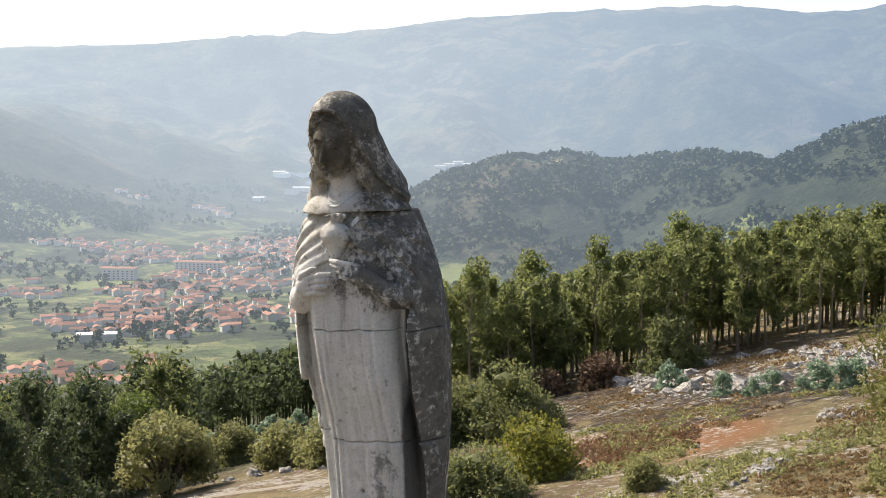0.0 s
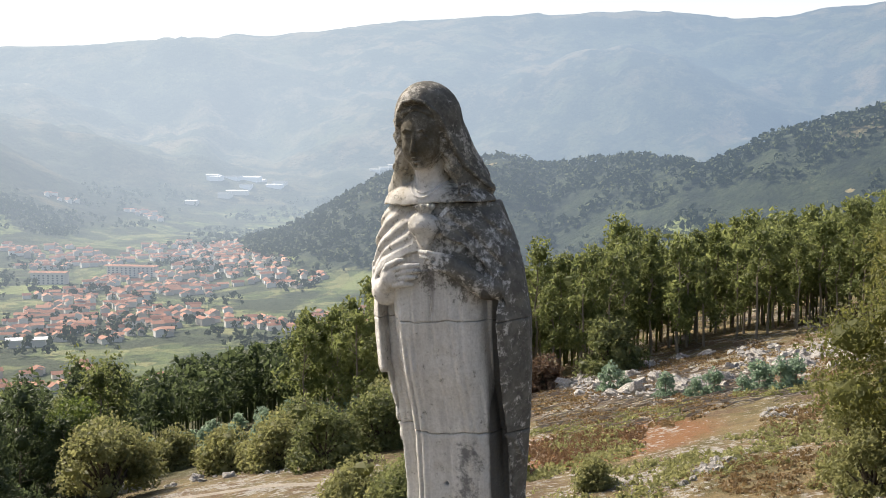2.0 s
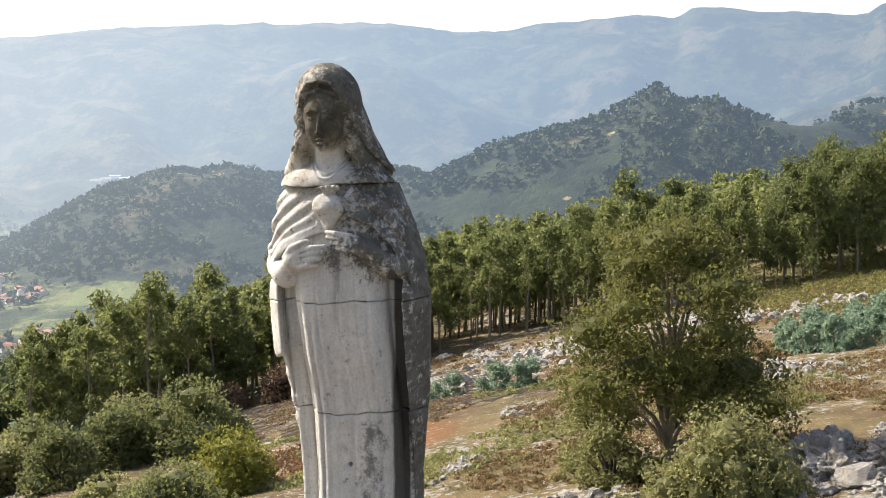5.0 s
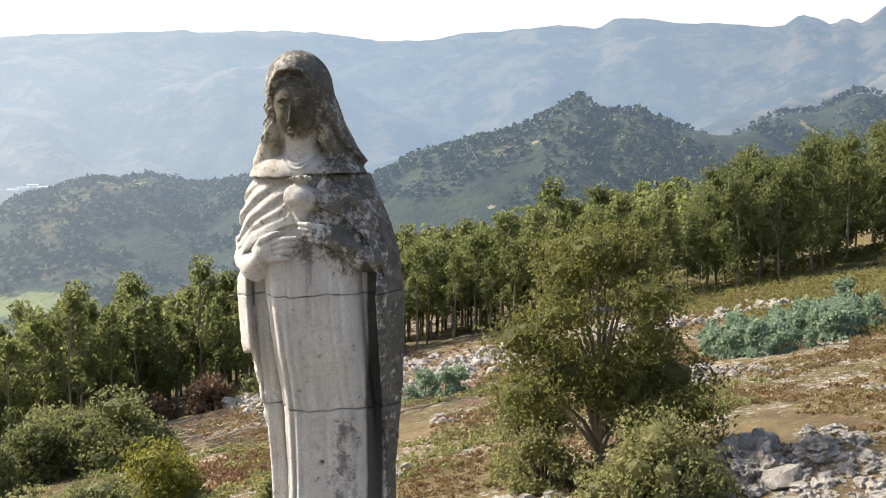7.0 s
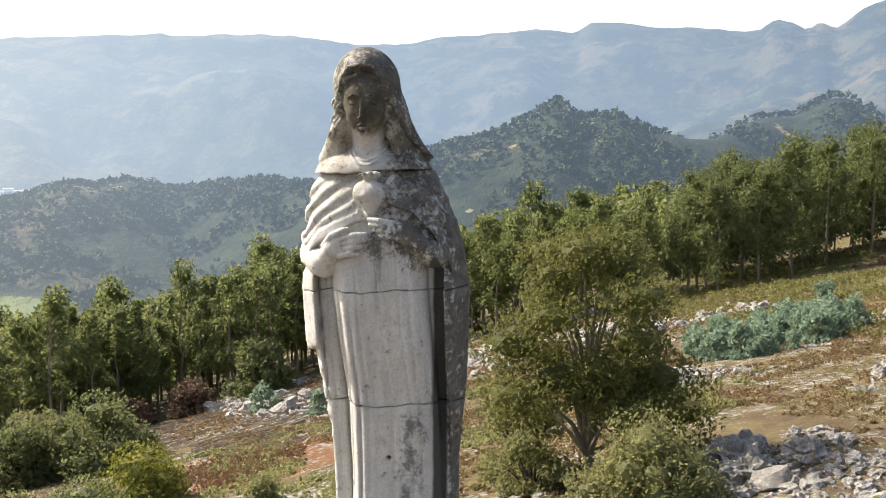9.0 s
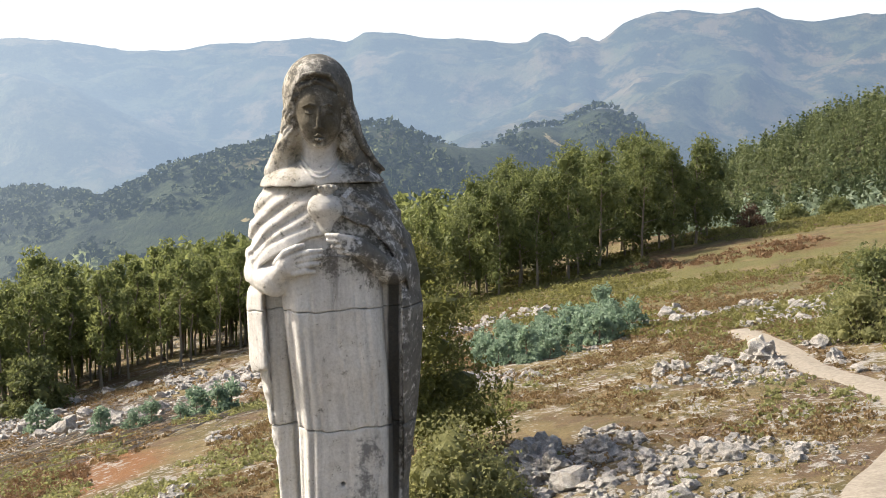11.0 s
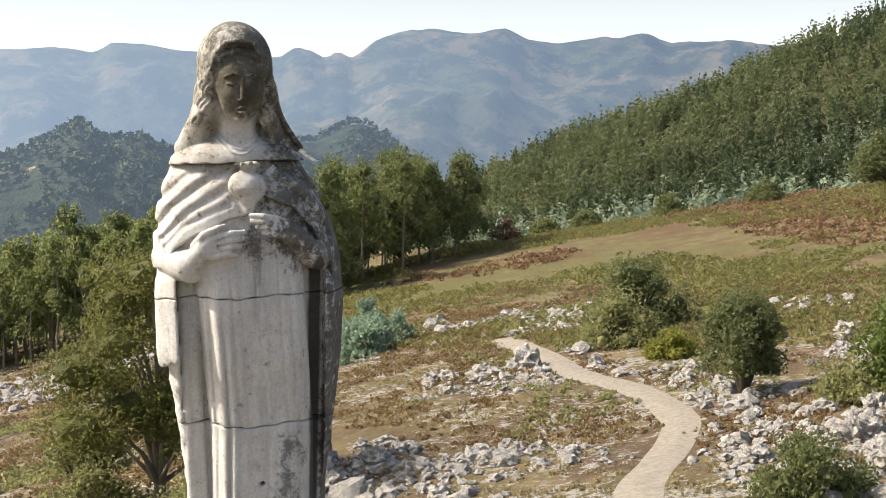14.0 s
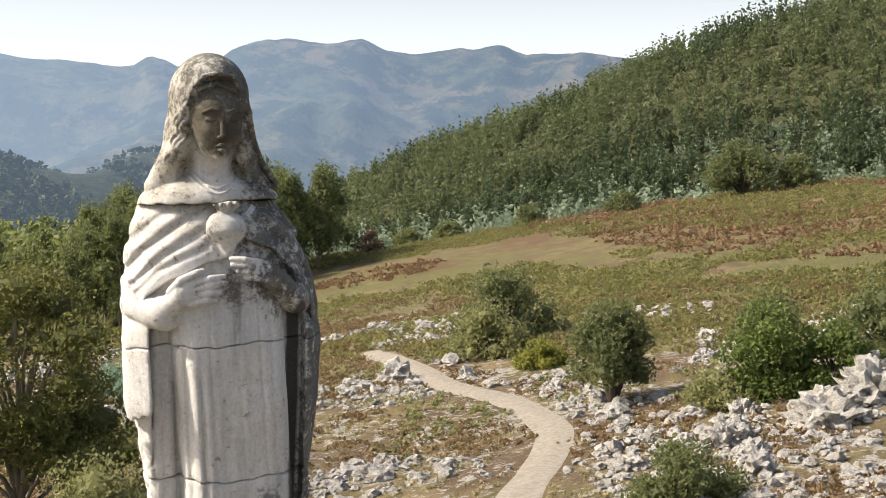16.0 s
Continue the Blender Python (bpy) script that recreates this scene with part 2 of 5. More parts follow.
    # skin of the lowest block peeled to dark grey
    low = m.math("MULTIPLY", m.math("SUBTRACT", 11.14, z), 9.0, True)
    tilt = m.math("SUBTRACT", 0.10, m.math("ABSOLUTE", m.math("SUBTRACT", u, 0.27)))
    peel = m.ramp(m.math("ADD", m.noise(6.5, 9, 0.78), m.math("MULTIPLY", tilt, 0.75)), (0.49, 0.0), (0.60, 0.85))
    col = m.mix(m.math("MULTIPLY", low, peel), col, m.mix(speck, (0.05, 0.05, 0.054), (0.21, 0.21, 0.215)))
    m.color(m.mix(m.ramp(grain, (0.3, 0.3), (0.6, 0.0)), col, (0.16, 0.145, 0.12)))
    m.bump(m.math("ADD", m.math("ADD", grain, m.math("MULTIPLY", mid, 1.2)), m.math("MULTIPLY", speck, 1.2)), 0.6, 0.012)
    return m.m


def soil_material():
    m = Nodes("dry_hillside", 0.95)
    x, y, z = m.split(m.g.outputs["Position"])
    big, mid, fine, tiny = m.noise(0.045, 4, 0.6), m.noise(0.22, 5, 0.65), m.noise(1.1, 6, 0.7), m.noise(6.0, 5, 0.7)
    col = m.mix(m.ramp(mid, (0.40, 0.0), (0.62, 1.0)), (0.235, 0.175, 0.088), (0.125, 0.105, 0.045))
    col = m.mix(m.ramp(m.noise(0.13, 5, 0.65), (0.48, 0.0), (0.60, 0.9)), col, (0.135, 0.085, 0.055))
    col = m.mix(m.ramp(m.noise(0.5, 5, 0.65), (0.55, 0.0), (0.68, 0.85)), col, (0.29, 0.23, 0.13))
    green = m.math("MULTIPLY", m.math("SUBTRACT", 1.0, m.math("MULTIPLY", m.math("ABSOLUTE", m.math("SUBTRACT", x, 150.0)), 0.018), True), m.ramp(m.noise(0.06, 5, 0.65), (0.42, 0.0), (0.52, 0.9)))
    col = m.mix(green, col, m.mix(mid, (0.10, 0.105, 0.035), (0.185, 0.175, 0.06)))
    # bracken gone rusty in the clearing and on the far shoulder
    rust = m.ramp(m.math("ADD", m.math("MULTIPLY", m.noise(0.07, 5, 0.6), 1.0), m.math("MULTIPLY", m.math("SUBTRACT", x, 190.0), 0.0022)), (0.52, 0.0), (0.60, 0.85))
    col = m.mix(m.math("MULTIPLY", rust, m.math("MULTIPLY", m.math("MULTIPLY", m.math("SUBTRACT", x, 120.0), 0.02, True), m.math("SUBTRACT", 1.0, m.math("MULTIPLY", m.math("SUBTRACT", m.math("ADD", x, y), 430.0), 0.02, True)))), col, (0.145, 0.085, 0.045))
    d = m.add("ShaderNodeVectorMath", operation="DISTANCE")
    m.put(d, 0, m.g.outputs["Position"])
    d.inputs[1].default_value = (22, 120, -20)
    patch = m.math("SUBTRACT", 1.0, m.math("MULTIPLY", d.outputs["Value"], 0.045), True)
    col = m.mix(m.ramp(m.math("ADD", patch, m.math("MULTIPLY", fine, 0.5)), (0.52, 0.0), (0.70, 0.85)), col, (0.27, 0.12, 0.05))
    # bare limestone between the tufts
    lime = m.ramp(m.math("ADD", m.math("MULTIPLY", fine, 0.6), m.math("MULTIPLY", m.noise(0.09, 4, 0.6), 0.4)), (0.525, 0.0), (0.56, 0.9))
    close = m.math("SUBTRACT", 1.0, m.math("MULTIPLY", m.math("SUBTRACT", x, 85.0), 0.02, True))
    col = m.mix(m.math("MULTIPLY", lime, close), col, m.mix(tiny, (0.30, 0.285, 0.26), (0.52, 0.50, 0.465)))
    # ground turns darker below z = -33 and beyond x + y = 430
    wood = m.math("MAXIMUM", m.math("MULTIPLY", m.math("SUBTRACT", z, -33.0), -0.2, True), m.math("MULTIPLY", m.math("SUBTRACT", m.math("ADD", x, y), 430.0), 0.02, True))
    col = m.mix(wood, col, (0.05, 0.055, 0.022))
    c = m.add("ShaderNodeVectorMath", operation="DISTANCE")
    m.put(c, 0, m.g.outputs["Position"])
    c.inputs[1].default_value = (-38, 430, -74)
    bare = m.math("ADD", m.math("MULTIPLY", c.outputs["Value"], 1 / 38.0), m.math("MULTIPLY", m.noise(0.06, 3, 0.6), 0.8))
    col = m.mix(m.ramp(bare, (0.85, 1.0), (1.0, 0.0)), col, (0.34, 0.25, 0.16))
    m.color(m.mix(m.ramp(tiny, (0.35, 0.6), (0.6, 0.0)), col, (0.055, 0.05, 0.025)))
    m.bump(m.math("ADD", m.math("MULTIPLY", fine, 2.0), m.math("MULTIPLY", tiny, 0.6)), 0.9, 0.30)
    return m.m


def rock_material():
    m = Nodes("limestone", 0.9)
    big, mid, fine = m.noise(0.7, 5, 0.65), m.noise(3.2, 6, 0.7), m.noise(14, 5, 0.7)
    info = m.add("ShaderNodeObjectInfo")
    col = m.mix(m.ramp(mid, (0.35, 0.0), (0.65, 1.0)), (0.32, 0.305, 0.28), (0.64, 0.61, 0.56))
    col = m.mix(m.ramp(big, (0.5, 0.0), (0.7, 0.7)), col, (0.36, 0.30, 0.21))
    col = m.mix(m.ramp(fine, (0.32, 0.85), (0.48, 0.0)), col, (0.06, 0.06, 0.056))
    m.color(m.mix(m.math("MULTIPLY", info.outputs["Random"], 0.35), col, (0.24, 0.23, 0.22)))
    m.bump(m.math("ADD", m.math("MULTIPLY", mid, 2.0), fine), 1.0, 0.12)
    return m.m


def leaf_material(name, dark, light, glow=0.35):
    """Foliage: a leaf lets part of the light through."""
    m = Nodes(name, 0.55)
    info = m.add("ShaderNodeObjectInfo")
    mixf = m.math("ADD", m.math("MULTIPLY", m.g.outputs["Random Per Island"], 0.7), m.math("MULTIPLY", info.outputs["Random"], 0.3))
    col = m.mix(mixf, dark, light)
    col = m.mix(m.ramp(m.noise(0.35, 3, 0.6), (0.42, 0.0), (0.62, 0.6)), col, tuple(0.55 * a + 0.45 * b for a, b in zip(dark, light)))
    m.color(col)
    t = m.add("ShaderNodeBsdfTranslucent")
    m.put(t, "Color", m.mix(0.5, col, tuple(min(1, 1.7 * c) for c in light)))
    s = m.add("ShaderNodeMixShader")
    s.inputs[0].default_value = glow
    m.t.links.new(m.b.outputs[0], s.inputs[1])
    m.t.links.new(t.outputs[0], s.inputs[2])
    m.t.links.new(s.outputs[0], m.t.nodes["Material Output"].inputs[0])
    return m.m


def bark_material(name, a, b):
    m = Nodes(name, 0.9)
    m.color(m.mix(m.noise(2.0, 5, 0.7, stretch=(3, 3, 0.4)), a, b))
    return m.m


def haze_glow(m):
    """Haze put into the material as glow, growing with distance, for the backdrop beyond the near hills: whiter toward
    the sun, bluer away from it.
    """
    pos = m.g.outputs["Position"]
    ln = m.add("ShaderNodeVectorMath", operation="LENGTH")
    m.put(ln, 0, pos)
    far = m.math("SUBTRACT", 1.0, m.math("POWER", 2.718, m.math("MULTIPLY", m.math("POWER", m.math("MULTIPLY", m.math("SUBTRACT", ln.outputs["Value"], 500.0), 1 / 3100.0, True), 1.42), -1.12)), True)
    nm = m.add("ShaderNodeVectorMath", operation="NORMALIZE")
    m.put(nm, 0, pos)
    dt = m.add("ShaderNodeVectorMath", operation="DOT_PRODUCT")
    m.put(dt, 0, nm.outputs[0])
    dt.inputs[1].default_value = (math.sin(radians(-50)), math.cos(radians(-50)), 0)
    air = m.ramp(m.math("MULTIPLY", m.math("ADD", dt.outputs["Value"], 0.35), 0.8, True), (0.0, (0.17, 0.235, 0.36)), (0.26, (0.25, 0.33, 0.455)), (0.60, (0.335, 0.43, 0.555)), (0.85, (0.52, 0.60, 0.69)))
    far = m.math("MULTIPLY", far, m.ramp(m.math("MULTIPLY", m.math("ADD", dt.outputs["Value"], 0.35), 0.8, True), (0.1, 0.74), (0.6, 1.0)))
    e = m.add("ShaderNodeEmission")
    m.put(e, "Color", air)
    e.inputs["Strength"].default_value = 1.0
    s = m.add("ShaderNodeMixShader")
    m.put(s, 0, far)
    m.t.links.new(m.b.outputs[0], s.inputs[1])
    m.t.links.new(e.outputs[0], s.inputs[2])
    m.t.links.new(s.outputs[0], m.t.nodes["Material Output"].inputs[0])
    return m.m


TAN = [((162, 1746, -26), 46), ((595, 1371, 28), 26), ((991, 1394, 54), 60), ((504, 1290, -44), 26), ((120, 1750, -20), 30)]
MEADOWS = [((335, 1340, -92), 75), ((8, 1430, -152), 95), ((-665, 2002, -121), 170), ((-141, 1610, -151), 70), ((110, 1790, -24), 55), ((-420, 1500, -165), 90)]


def distance_material():
    m = Nodes("distant_land", 0.95)
    x, y, z = m.split(m.g.outputs["Position"])
    wood = m.ramp(m.noise(0.02, 8, 0.75), (0.38, (0.008, 0.016, 0.009)), (0.64, (0.044, 0.058, 0.027)))
    slope = m.mix(m.ramp(m.noise(0.0045, 7, 0.62), (0.57, 0.0), (0.63, 0.6)), wood, (0.15, 0.125, 0.065))
    ln = m.add("ShaderNodeVectorMath", operation="LENGTH")
    m.put(ln, 0, m.g.outputs["Position"])
    heights = m.math("MULTIPLY", m.math("SUBTRACT", ln.outputs["Value"], 2700.0), 0.002, True)
    moor = m.mix(m.ramp(m.noise(0.009, 7, 0.7), (0.46, 0.0), (0.56, 1.0)), (0.024, 0.038, 0.020), m.mix(m.ramp(m.noise(0.003, 5, 0.6), (0.45, 0.0), (0.58, 1.0)), (0.080, 0.092, 0.042), (0.165, 0.135, 0.075)))
    slope = m.mix(heights, slope, moor)
    v = m.add("ShaderNodeTexVoronoi")
    mp = m.add("ShaderNodeMapping")
    mp.inputs["Scale"].default_value = (0.012, 0.012, 0.0)
    m.put(mp, "Vector", m.g.outputs["Position"])
    m.put(v, "Vector", mp.outputs[0])
    cell = m.split(v.outputs["Color"])
    field = m.ramp(cell[0], (0.0, (0.06, 0.085, 0.03)), (0.4, (0.11, 0.14, 0.048)), (0.7, (0.20, 0.20, 0.085)), (0.95, (0.085, 0.11, 0.04)))
    field = m.mix(m.ramp(m.noise(0.012, 5, 0.65), (0.44, 0.0), (0.54, 1.0)), field, (0.034, 0.046, 0.02))
    flat = m.math("MULTIPLY", m.math("SUBTRACT", -138.0, z), 0.06, True)
    land = m.mix(flat, slope, field)
    for place, size in MEADOWS + TAN:
        d = m.add("ShaderNodeVectorMath", operation="DISTANCE")
        m.put(d, 0, m.g.outputs["Position"])
        d.inputs[1].default_value = place
        edge = m.math("ADD", m.math("MULTIPLY", d.outputs["Value"], 1.0 / size), m.math("MULTIPLY", m.noise(0.03, 5, 0.7), 1.5 if (place, size) in TAN else 0.8))
        land = m.mix(m.ramp(edge, (0.85, 1.0), (0.95, 0.0)), land, (0.29, 0.24, 0.12) if (place, size) in TAN else (0.17, 0.20, 0.07))
    m.color(land)
    m.bump(m.noise(0.05, 5, 0.7), 1.0, 9.0)
    # painted haze over the land's own colours
    return haze_glow(m)


def hazy_far(name, a, b):
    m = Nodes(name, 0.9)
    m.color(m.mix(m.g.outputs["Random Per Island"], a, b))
    return haze_glow(m)


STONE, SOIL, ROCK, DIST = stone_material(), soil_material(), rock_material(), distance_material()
LEAF_EUC = leaf_material("eucalyptus_leaves", (0.046, 0.070, 0.026), (0.215, 0.235, 0.085), 0.48)
LEAF_CLUMP = leaf_material("dark_eucalyptus_leaves", (0.038, 0.058, 0.024), (0.185, 0.205, 0.075), 0.46)
LEAF_OAK = leaf_material("evergreen_leaves", (0.056, 0.074, 0.031), (0.20, 0.215, 0.085), 0.45)
LEAF_OLIVE = leaf_material("olive_green_leaves", (0.095, 0.105, 0.045), (0.29, 0.285, 0.12), 0.45)
LEAF_YELLOW = leaf_material("yellow_green_leaves", (0.10, 0.115, 0.02), (0.28, 0.27, 0.05))
LEAF_BLUE = leaf_material("bluish_young_leaves", (0.105, 0.165, 0.110), (0.28, 0.36, 0.25))
LEAF_LIVE = leaf_material("fresh_green_leaves", (0.05, 0.075, 0.018), (0.15, 0.19, 0.045))
LEAF_DRY = leaf_material("dry_brown_leaves", (0.09, 0.055, 0.035), (0.19, 0.125, 0.08), 0.2)
LEAF_TUFT = leaf_material("heath_tufts", (0.11, 0.075, 0.038), (0.27, 0.185, 0.09), 0.3)
LEAF_FAR = leaf_material("hillside_wood", (0.050, 0.074, 0.036), (0.155, 0.175, 0.078), 0.45)
LEAF_FARDARK = leaf_material("hillside_dark_wood", (0.030, 0.050, 0.027), (0.10, 0.125, 0.055), 0.42)
LEAF_FARBLUE = leaf_material("hillside_young_wood", (0.12, 0.165, 0.11), (0.26, 0.31, 0.21), 0.4)
BARK = bark_material("pale_bark", (0.30, 0.26, 0.20), (0.14, 0.115, 0.085))
BARK_DARK = bark_material("dark_bark", (0.13, 0.10, 0.07), (0.06, 0.05, 0.035))
STICK = bark_material("bleached_sticks", (0.42, 0.36, 0.29), (0.22, 0.17, 0.12))
m = Nodes("dirt_track", 0.97)
m.color(m.mix(m.ramp(m.noise(2.2, 6, 0.7), (0.35, 0.0), (0.65, 1.0)), (0.20, 0.175, 0.14), (0.30, 0.27, 0.225)))
m.bump(m.noise(9, 5, 0.7), 0.7, 0.05)
DIRT = m.m
# these distant materials all carry the haze as glow over their own colour
FAR_LEAF = hazy_far("distant_trees", (0.028, 0.042, 0.018), (0.085, 0.10, 0.038))
FAR_ROOF = hazy_far("distant_roof_tiles", (0.22, 0.10, 0.065), (0.40, 0.21, 0.14))
FAR_WALL = hazy_far("distant_render_walls", (0.40, 0.36, 0.31), (0.70, 0.67, 0.62))
FAR_WHITE = hazy_far("distant_sheet_roofs", (0.55, 0.56, 0.58), (0.75, 0.76, 0.78))
FAR_DARK = hazy_far("distant_windows", (0.06, 0.07, 0.08), (0.12, 0.13, 0.15))
FAR_ROAD = hazy_far("distant_road", (0.40, 0.37, 0.33), (0.45, 0.42, 0.38))

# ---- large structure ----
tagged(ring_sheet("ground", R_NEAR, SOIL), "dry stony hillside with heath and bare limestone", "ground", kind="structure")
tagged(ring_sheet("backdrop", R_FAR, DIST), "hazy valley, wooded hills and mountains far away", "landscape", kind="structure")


# ---- growing things ----
def turn(points, rng):
    """Random rotations, one 3 x 3 matrix a row."""
    q = rng.normal(size=(points, 4))
    q /= np.linalg.norm(q, axis=1)[:, None]
    a, b, c, d = q.T
    return np.stack([1 - 2 * (c * c + d * d), 2 * (b * c - a * d), 2 * (b * d + a * c), 2 * (b * c + a * d), 1 - 2 * (b * b + d * d), 2 * (c * d - a * b), 2 * (b * d - a * c), 2 * (c * d + a * b), 1 - 2 * (b * b + c * c)], 1).reshape(-1, 3, 3)


def leaf_cloud(centres, size, rng, slim=0.55, droop=0.0):
    """Bent four-cornered leaves or sprays, one at each centre."""
    n = len(centres)
    k = size * rng.uniform(0.6, 1.35, n)[:, None, None]
    flat = np.array([(-0.5, 0, 0), (0, -0.5 * slim, 0.10), (0.5, 0, -0.05), (0, 0.5 * slim, 0.10)])
    v = np.einsum("nij,pj->npi", turn(n, rng), flat) * k
    v[:, :, 2] -= droop * size * rng.uniform(0, 1, n)[:, None] * np.array([0, 0.5, 1, 0.5])[None]
    v = (v + centres[:, None, :]).reshape(-1, 3)
    return v, np.arange(4 * n).reshape(-1, 4)


def shell(blobs, per, rng, hollow=0.55):
    """Points in the outer part of several ellipsoids (centre, radii), with gaps."""
    out = []
    total = sum(r[0] * r[1] + r[0] * r[2] for _, r in blobs)
    for c, r in blobs:
        n = max(1, int(per * (r[0] * r[1] + r[0] * r[2]) / total))
        d = rng.normal(size=(n, 3))
        d /= np.linalg.norm(d, axis=1)[:, None]
        lump = 1 + 0.16 * np.sin(d[:, 0] * 7 + c[0] * 3) * np.sin(d[:, 1] * 6 + c[1]) + 0.10 * np.sin(d[:, 2] * 11 + c[2])
        rad = (hollow + (1 - hollow) * rng.uniform(0, 1, n) ** 0.6) * lump
        out.append(np.array(c) + d * rad[:, None] * np.array(r))
    return np.concatenate(out)


def tube(points, radii, sides=6):
    p = np.array(points, float)
    v, f = [], []
    for i, (c, r) in enumerate(zip(p, radii)):
        t = p[min(i + 1, len(p) - 1)] - p[max(i - 1, 0)]
        t /= np.linalg.norm(t)
        s = np.cross(t, (0.31, 0.87, 0.2))
        s /= np.linalg.norm(s)
        o = np.cross(t, s)
        for k in range(sides):
            a = 2 * math.pi * k / sides
            v.append(c + r * (math.cos(a) * s + math.sin(a) * o))
    for i in range(len(p) - 1):
        for k in range(sides):
            k2 = (k + 1) % sides
            f.append((i * sides + k, i * sides + k2, (i + 1) * sides + k2, (i + 1) * sides + k))
    return np.array(v), np.array(f)


def join(pieces):
    v, f, n = [], [], 0
    for a, b in pieces:
        v.append(a)
        f.append(b + n)
        n += len(a)
    return np.concatenate(v), np.concatenate(f)


def thing(name, x, y, sink=0.15):
    e = new(name)
    e.location = (x, y, ground_z(x, y) - sink)
    return e


def plant(name, trunk, crown, leaf, bark, x, y):
    e = thing(name, x, y)
    if trunk is not None:
        mesh_object("trunk", *trunk, bark, e, smooth=True)
    mesh_object("crown", *crown, leaf, e)
    return e


def eucalyptus(seed, h, spread, per, leaf_size, bare=0.42, clumps=9):
    """A slim tall stem, bare below, with drooping clumps towards the top."""
    rng = np.random.RandomState(seed)
    stem = [np.array((0, 0, 0.0))]
    for k in range(1, 6):
        stem.append(np.array((rng.normal(0, 0.012 * h), rng.normal(0, 0.012 * h), h * k / 5.3)))
    wood = [tube(stem, np.linspace(0.0145 * h, 0.003 * h, 6))]
    blobs = []
    for k in range(clumps):
        f = bare + (1 - bare) * (k + 0.5) / clumps
        a = rng.uniform(0, 6.28)
        reach = spread * (1.0 - 0.62 * ((f - bare) / (1 - bare)) ** 1.6) * rng.uniform(0.35, 1.0)
        c = np.array((math.cos(a) * reach, math.sin(a) * reach, h * f))
        base = np.array([np.interp(h * f * 0.86, [s[2] for s in stem], [s[i] for s in stem]) for i in (0, 1)] + [h * f * 0.86])
        wood.append(tube([base, (base + c) / 2 + (0, 0, 0.1), c], [0.005 * h, 0.0035 * h, 0.0015 * h], 4))
        r = spread * rng.uniform(0.36, 0.60)
        blobs.append((c, (r, r, r * rng.uniform(0.75, 1.3))))
    blobs.append((np.array((0, 0, h * 0.97)), (spread * 0.35, spread * 0.35, spread * 0.5)))
    return join(wood), join([leaf_cloud(shell(blobs, per, rng, 0.45), leaf_size, rng, 0.55, 0.5), heart_of(blobs, 0.40)])


def heart_of(blobs, part=0.46):
    """A rough lump added inside each clump to make it opaque, hidden by the leaves."""
    bm = bmesh.new()
    bmesh.ops.create_icosphere(bm, subdivisions=1, radius=1)
    unit = np.array([v.co[:] for v in bm.verts])
    tri = np.array([[v.index for v in f.verts] + [f.verts[2].index] for f in bm.faces])
    bm.free()
    out = []
    for c, r in blobs:
        k = part * (1 + 0.22 * np.sin(unit[:, :1] * 9 + c[0]) * np.sin(unit[:, 1:2] * 8 + c[1]) * np.cos(unit[:, 2:] * 7))
        out.append((np.array(c) + unit * k * np.array(r), tri))
    return join(out)


def bush(seed, w, h, per, leaf_size, clumps=11, lift=0.0):
    """A many-lobed shrub or low tree, with stems inside."""
    rng = np.random.RandomState(seed)
    blobs, wood = [], []
    for k in range(clumps):
        a, f = rng.uniform(0, 6.28), rng.uniform(0.0, 1.0)
        reach = 0.5 * w * rng.uniform(0.25, 0.78)
        r = 0.5 * w * rng.uniform(0.26, 0.46)
        top = lift + (h - lift) * (1 - 0.55 * (reach / (0.5 * w)) ** 2)
        c = np.array((math.cos(a) * reach, math.sin(a) * reach, max(top - r * 0.9 - (1 - f) * 0.25 * h, lift + r * 0.5)))
        blobs.append((c, (r, r, r * 0.85)))
        wood.append(tube([(0, 0, 0), c * (0.45, 0.45, 0.5), c], [0.035 * h, 0.02 * h, 0.006 * h], 5))
    blobs.append((np.array((0, 0, lift + (h - lift) * 0.68)), (0.30 * w, 0.30 * w, (h - lift) * 0.32)))
    if w < 4:
        wood = [tube([(0, 0, 0), (0.05, 0, h * 0.4), (0, 0, h * 0.8)], [0.03 * h, 0.02 * h, 0.006 * h], 6)]
    if lift:
        wood.append(tube([(0, 0, 0), (0.03 * w, 0, lift * 0.6), (0, 0, lift + 0.4 * (h - lift))], [0.045 * h, 0.035 * h, 0.015 * h], 8))
    if not lift:
        for k in range(8):
            a = k * 0.785 + rng.uniform(-0.3, 0.3)
            r = w * rng.uniform(0.15, 0.21)
            blobs.append((np.array((math.cos(a) * w * 0.33, math.sin(a) * w * 0.33, r * 0.55)), (r, r, min(r, 0.3 * h))))
    for c, r in blobs[:clumps // 2]:
        blobs.append((c * (1.15, 1.15, 0) + (0, 0, lift + r[2] * 0.75), (r[0], r[1], r[2])))
    return join(wood), join([leaf_cloud(shell(blobs, int(per * 1.35), rng, 0.6), leaf_size * 1.36, rng, 0.62), heart_of(blobs)])


def inside(x, y, poly):
    hit = False
    for (x0, y0), (x1, y1) in zip(poly, poly[1:] + poly[:1]):
        if (y0 > y) != (y1 > y) and x < (x1 - x0) * (y - y0) / (y1 - y0) + x0:
            hit = not hit
    return hit


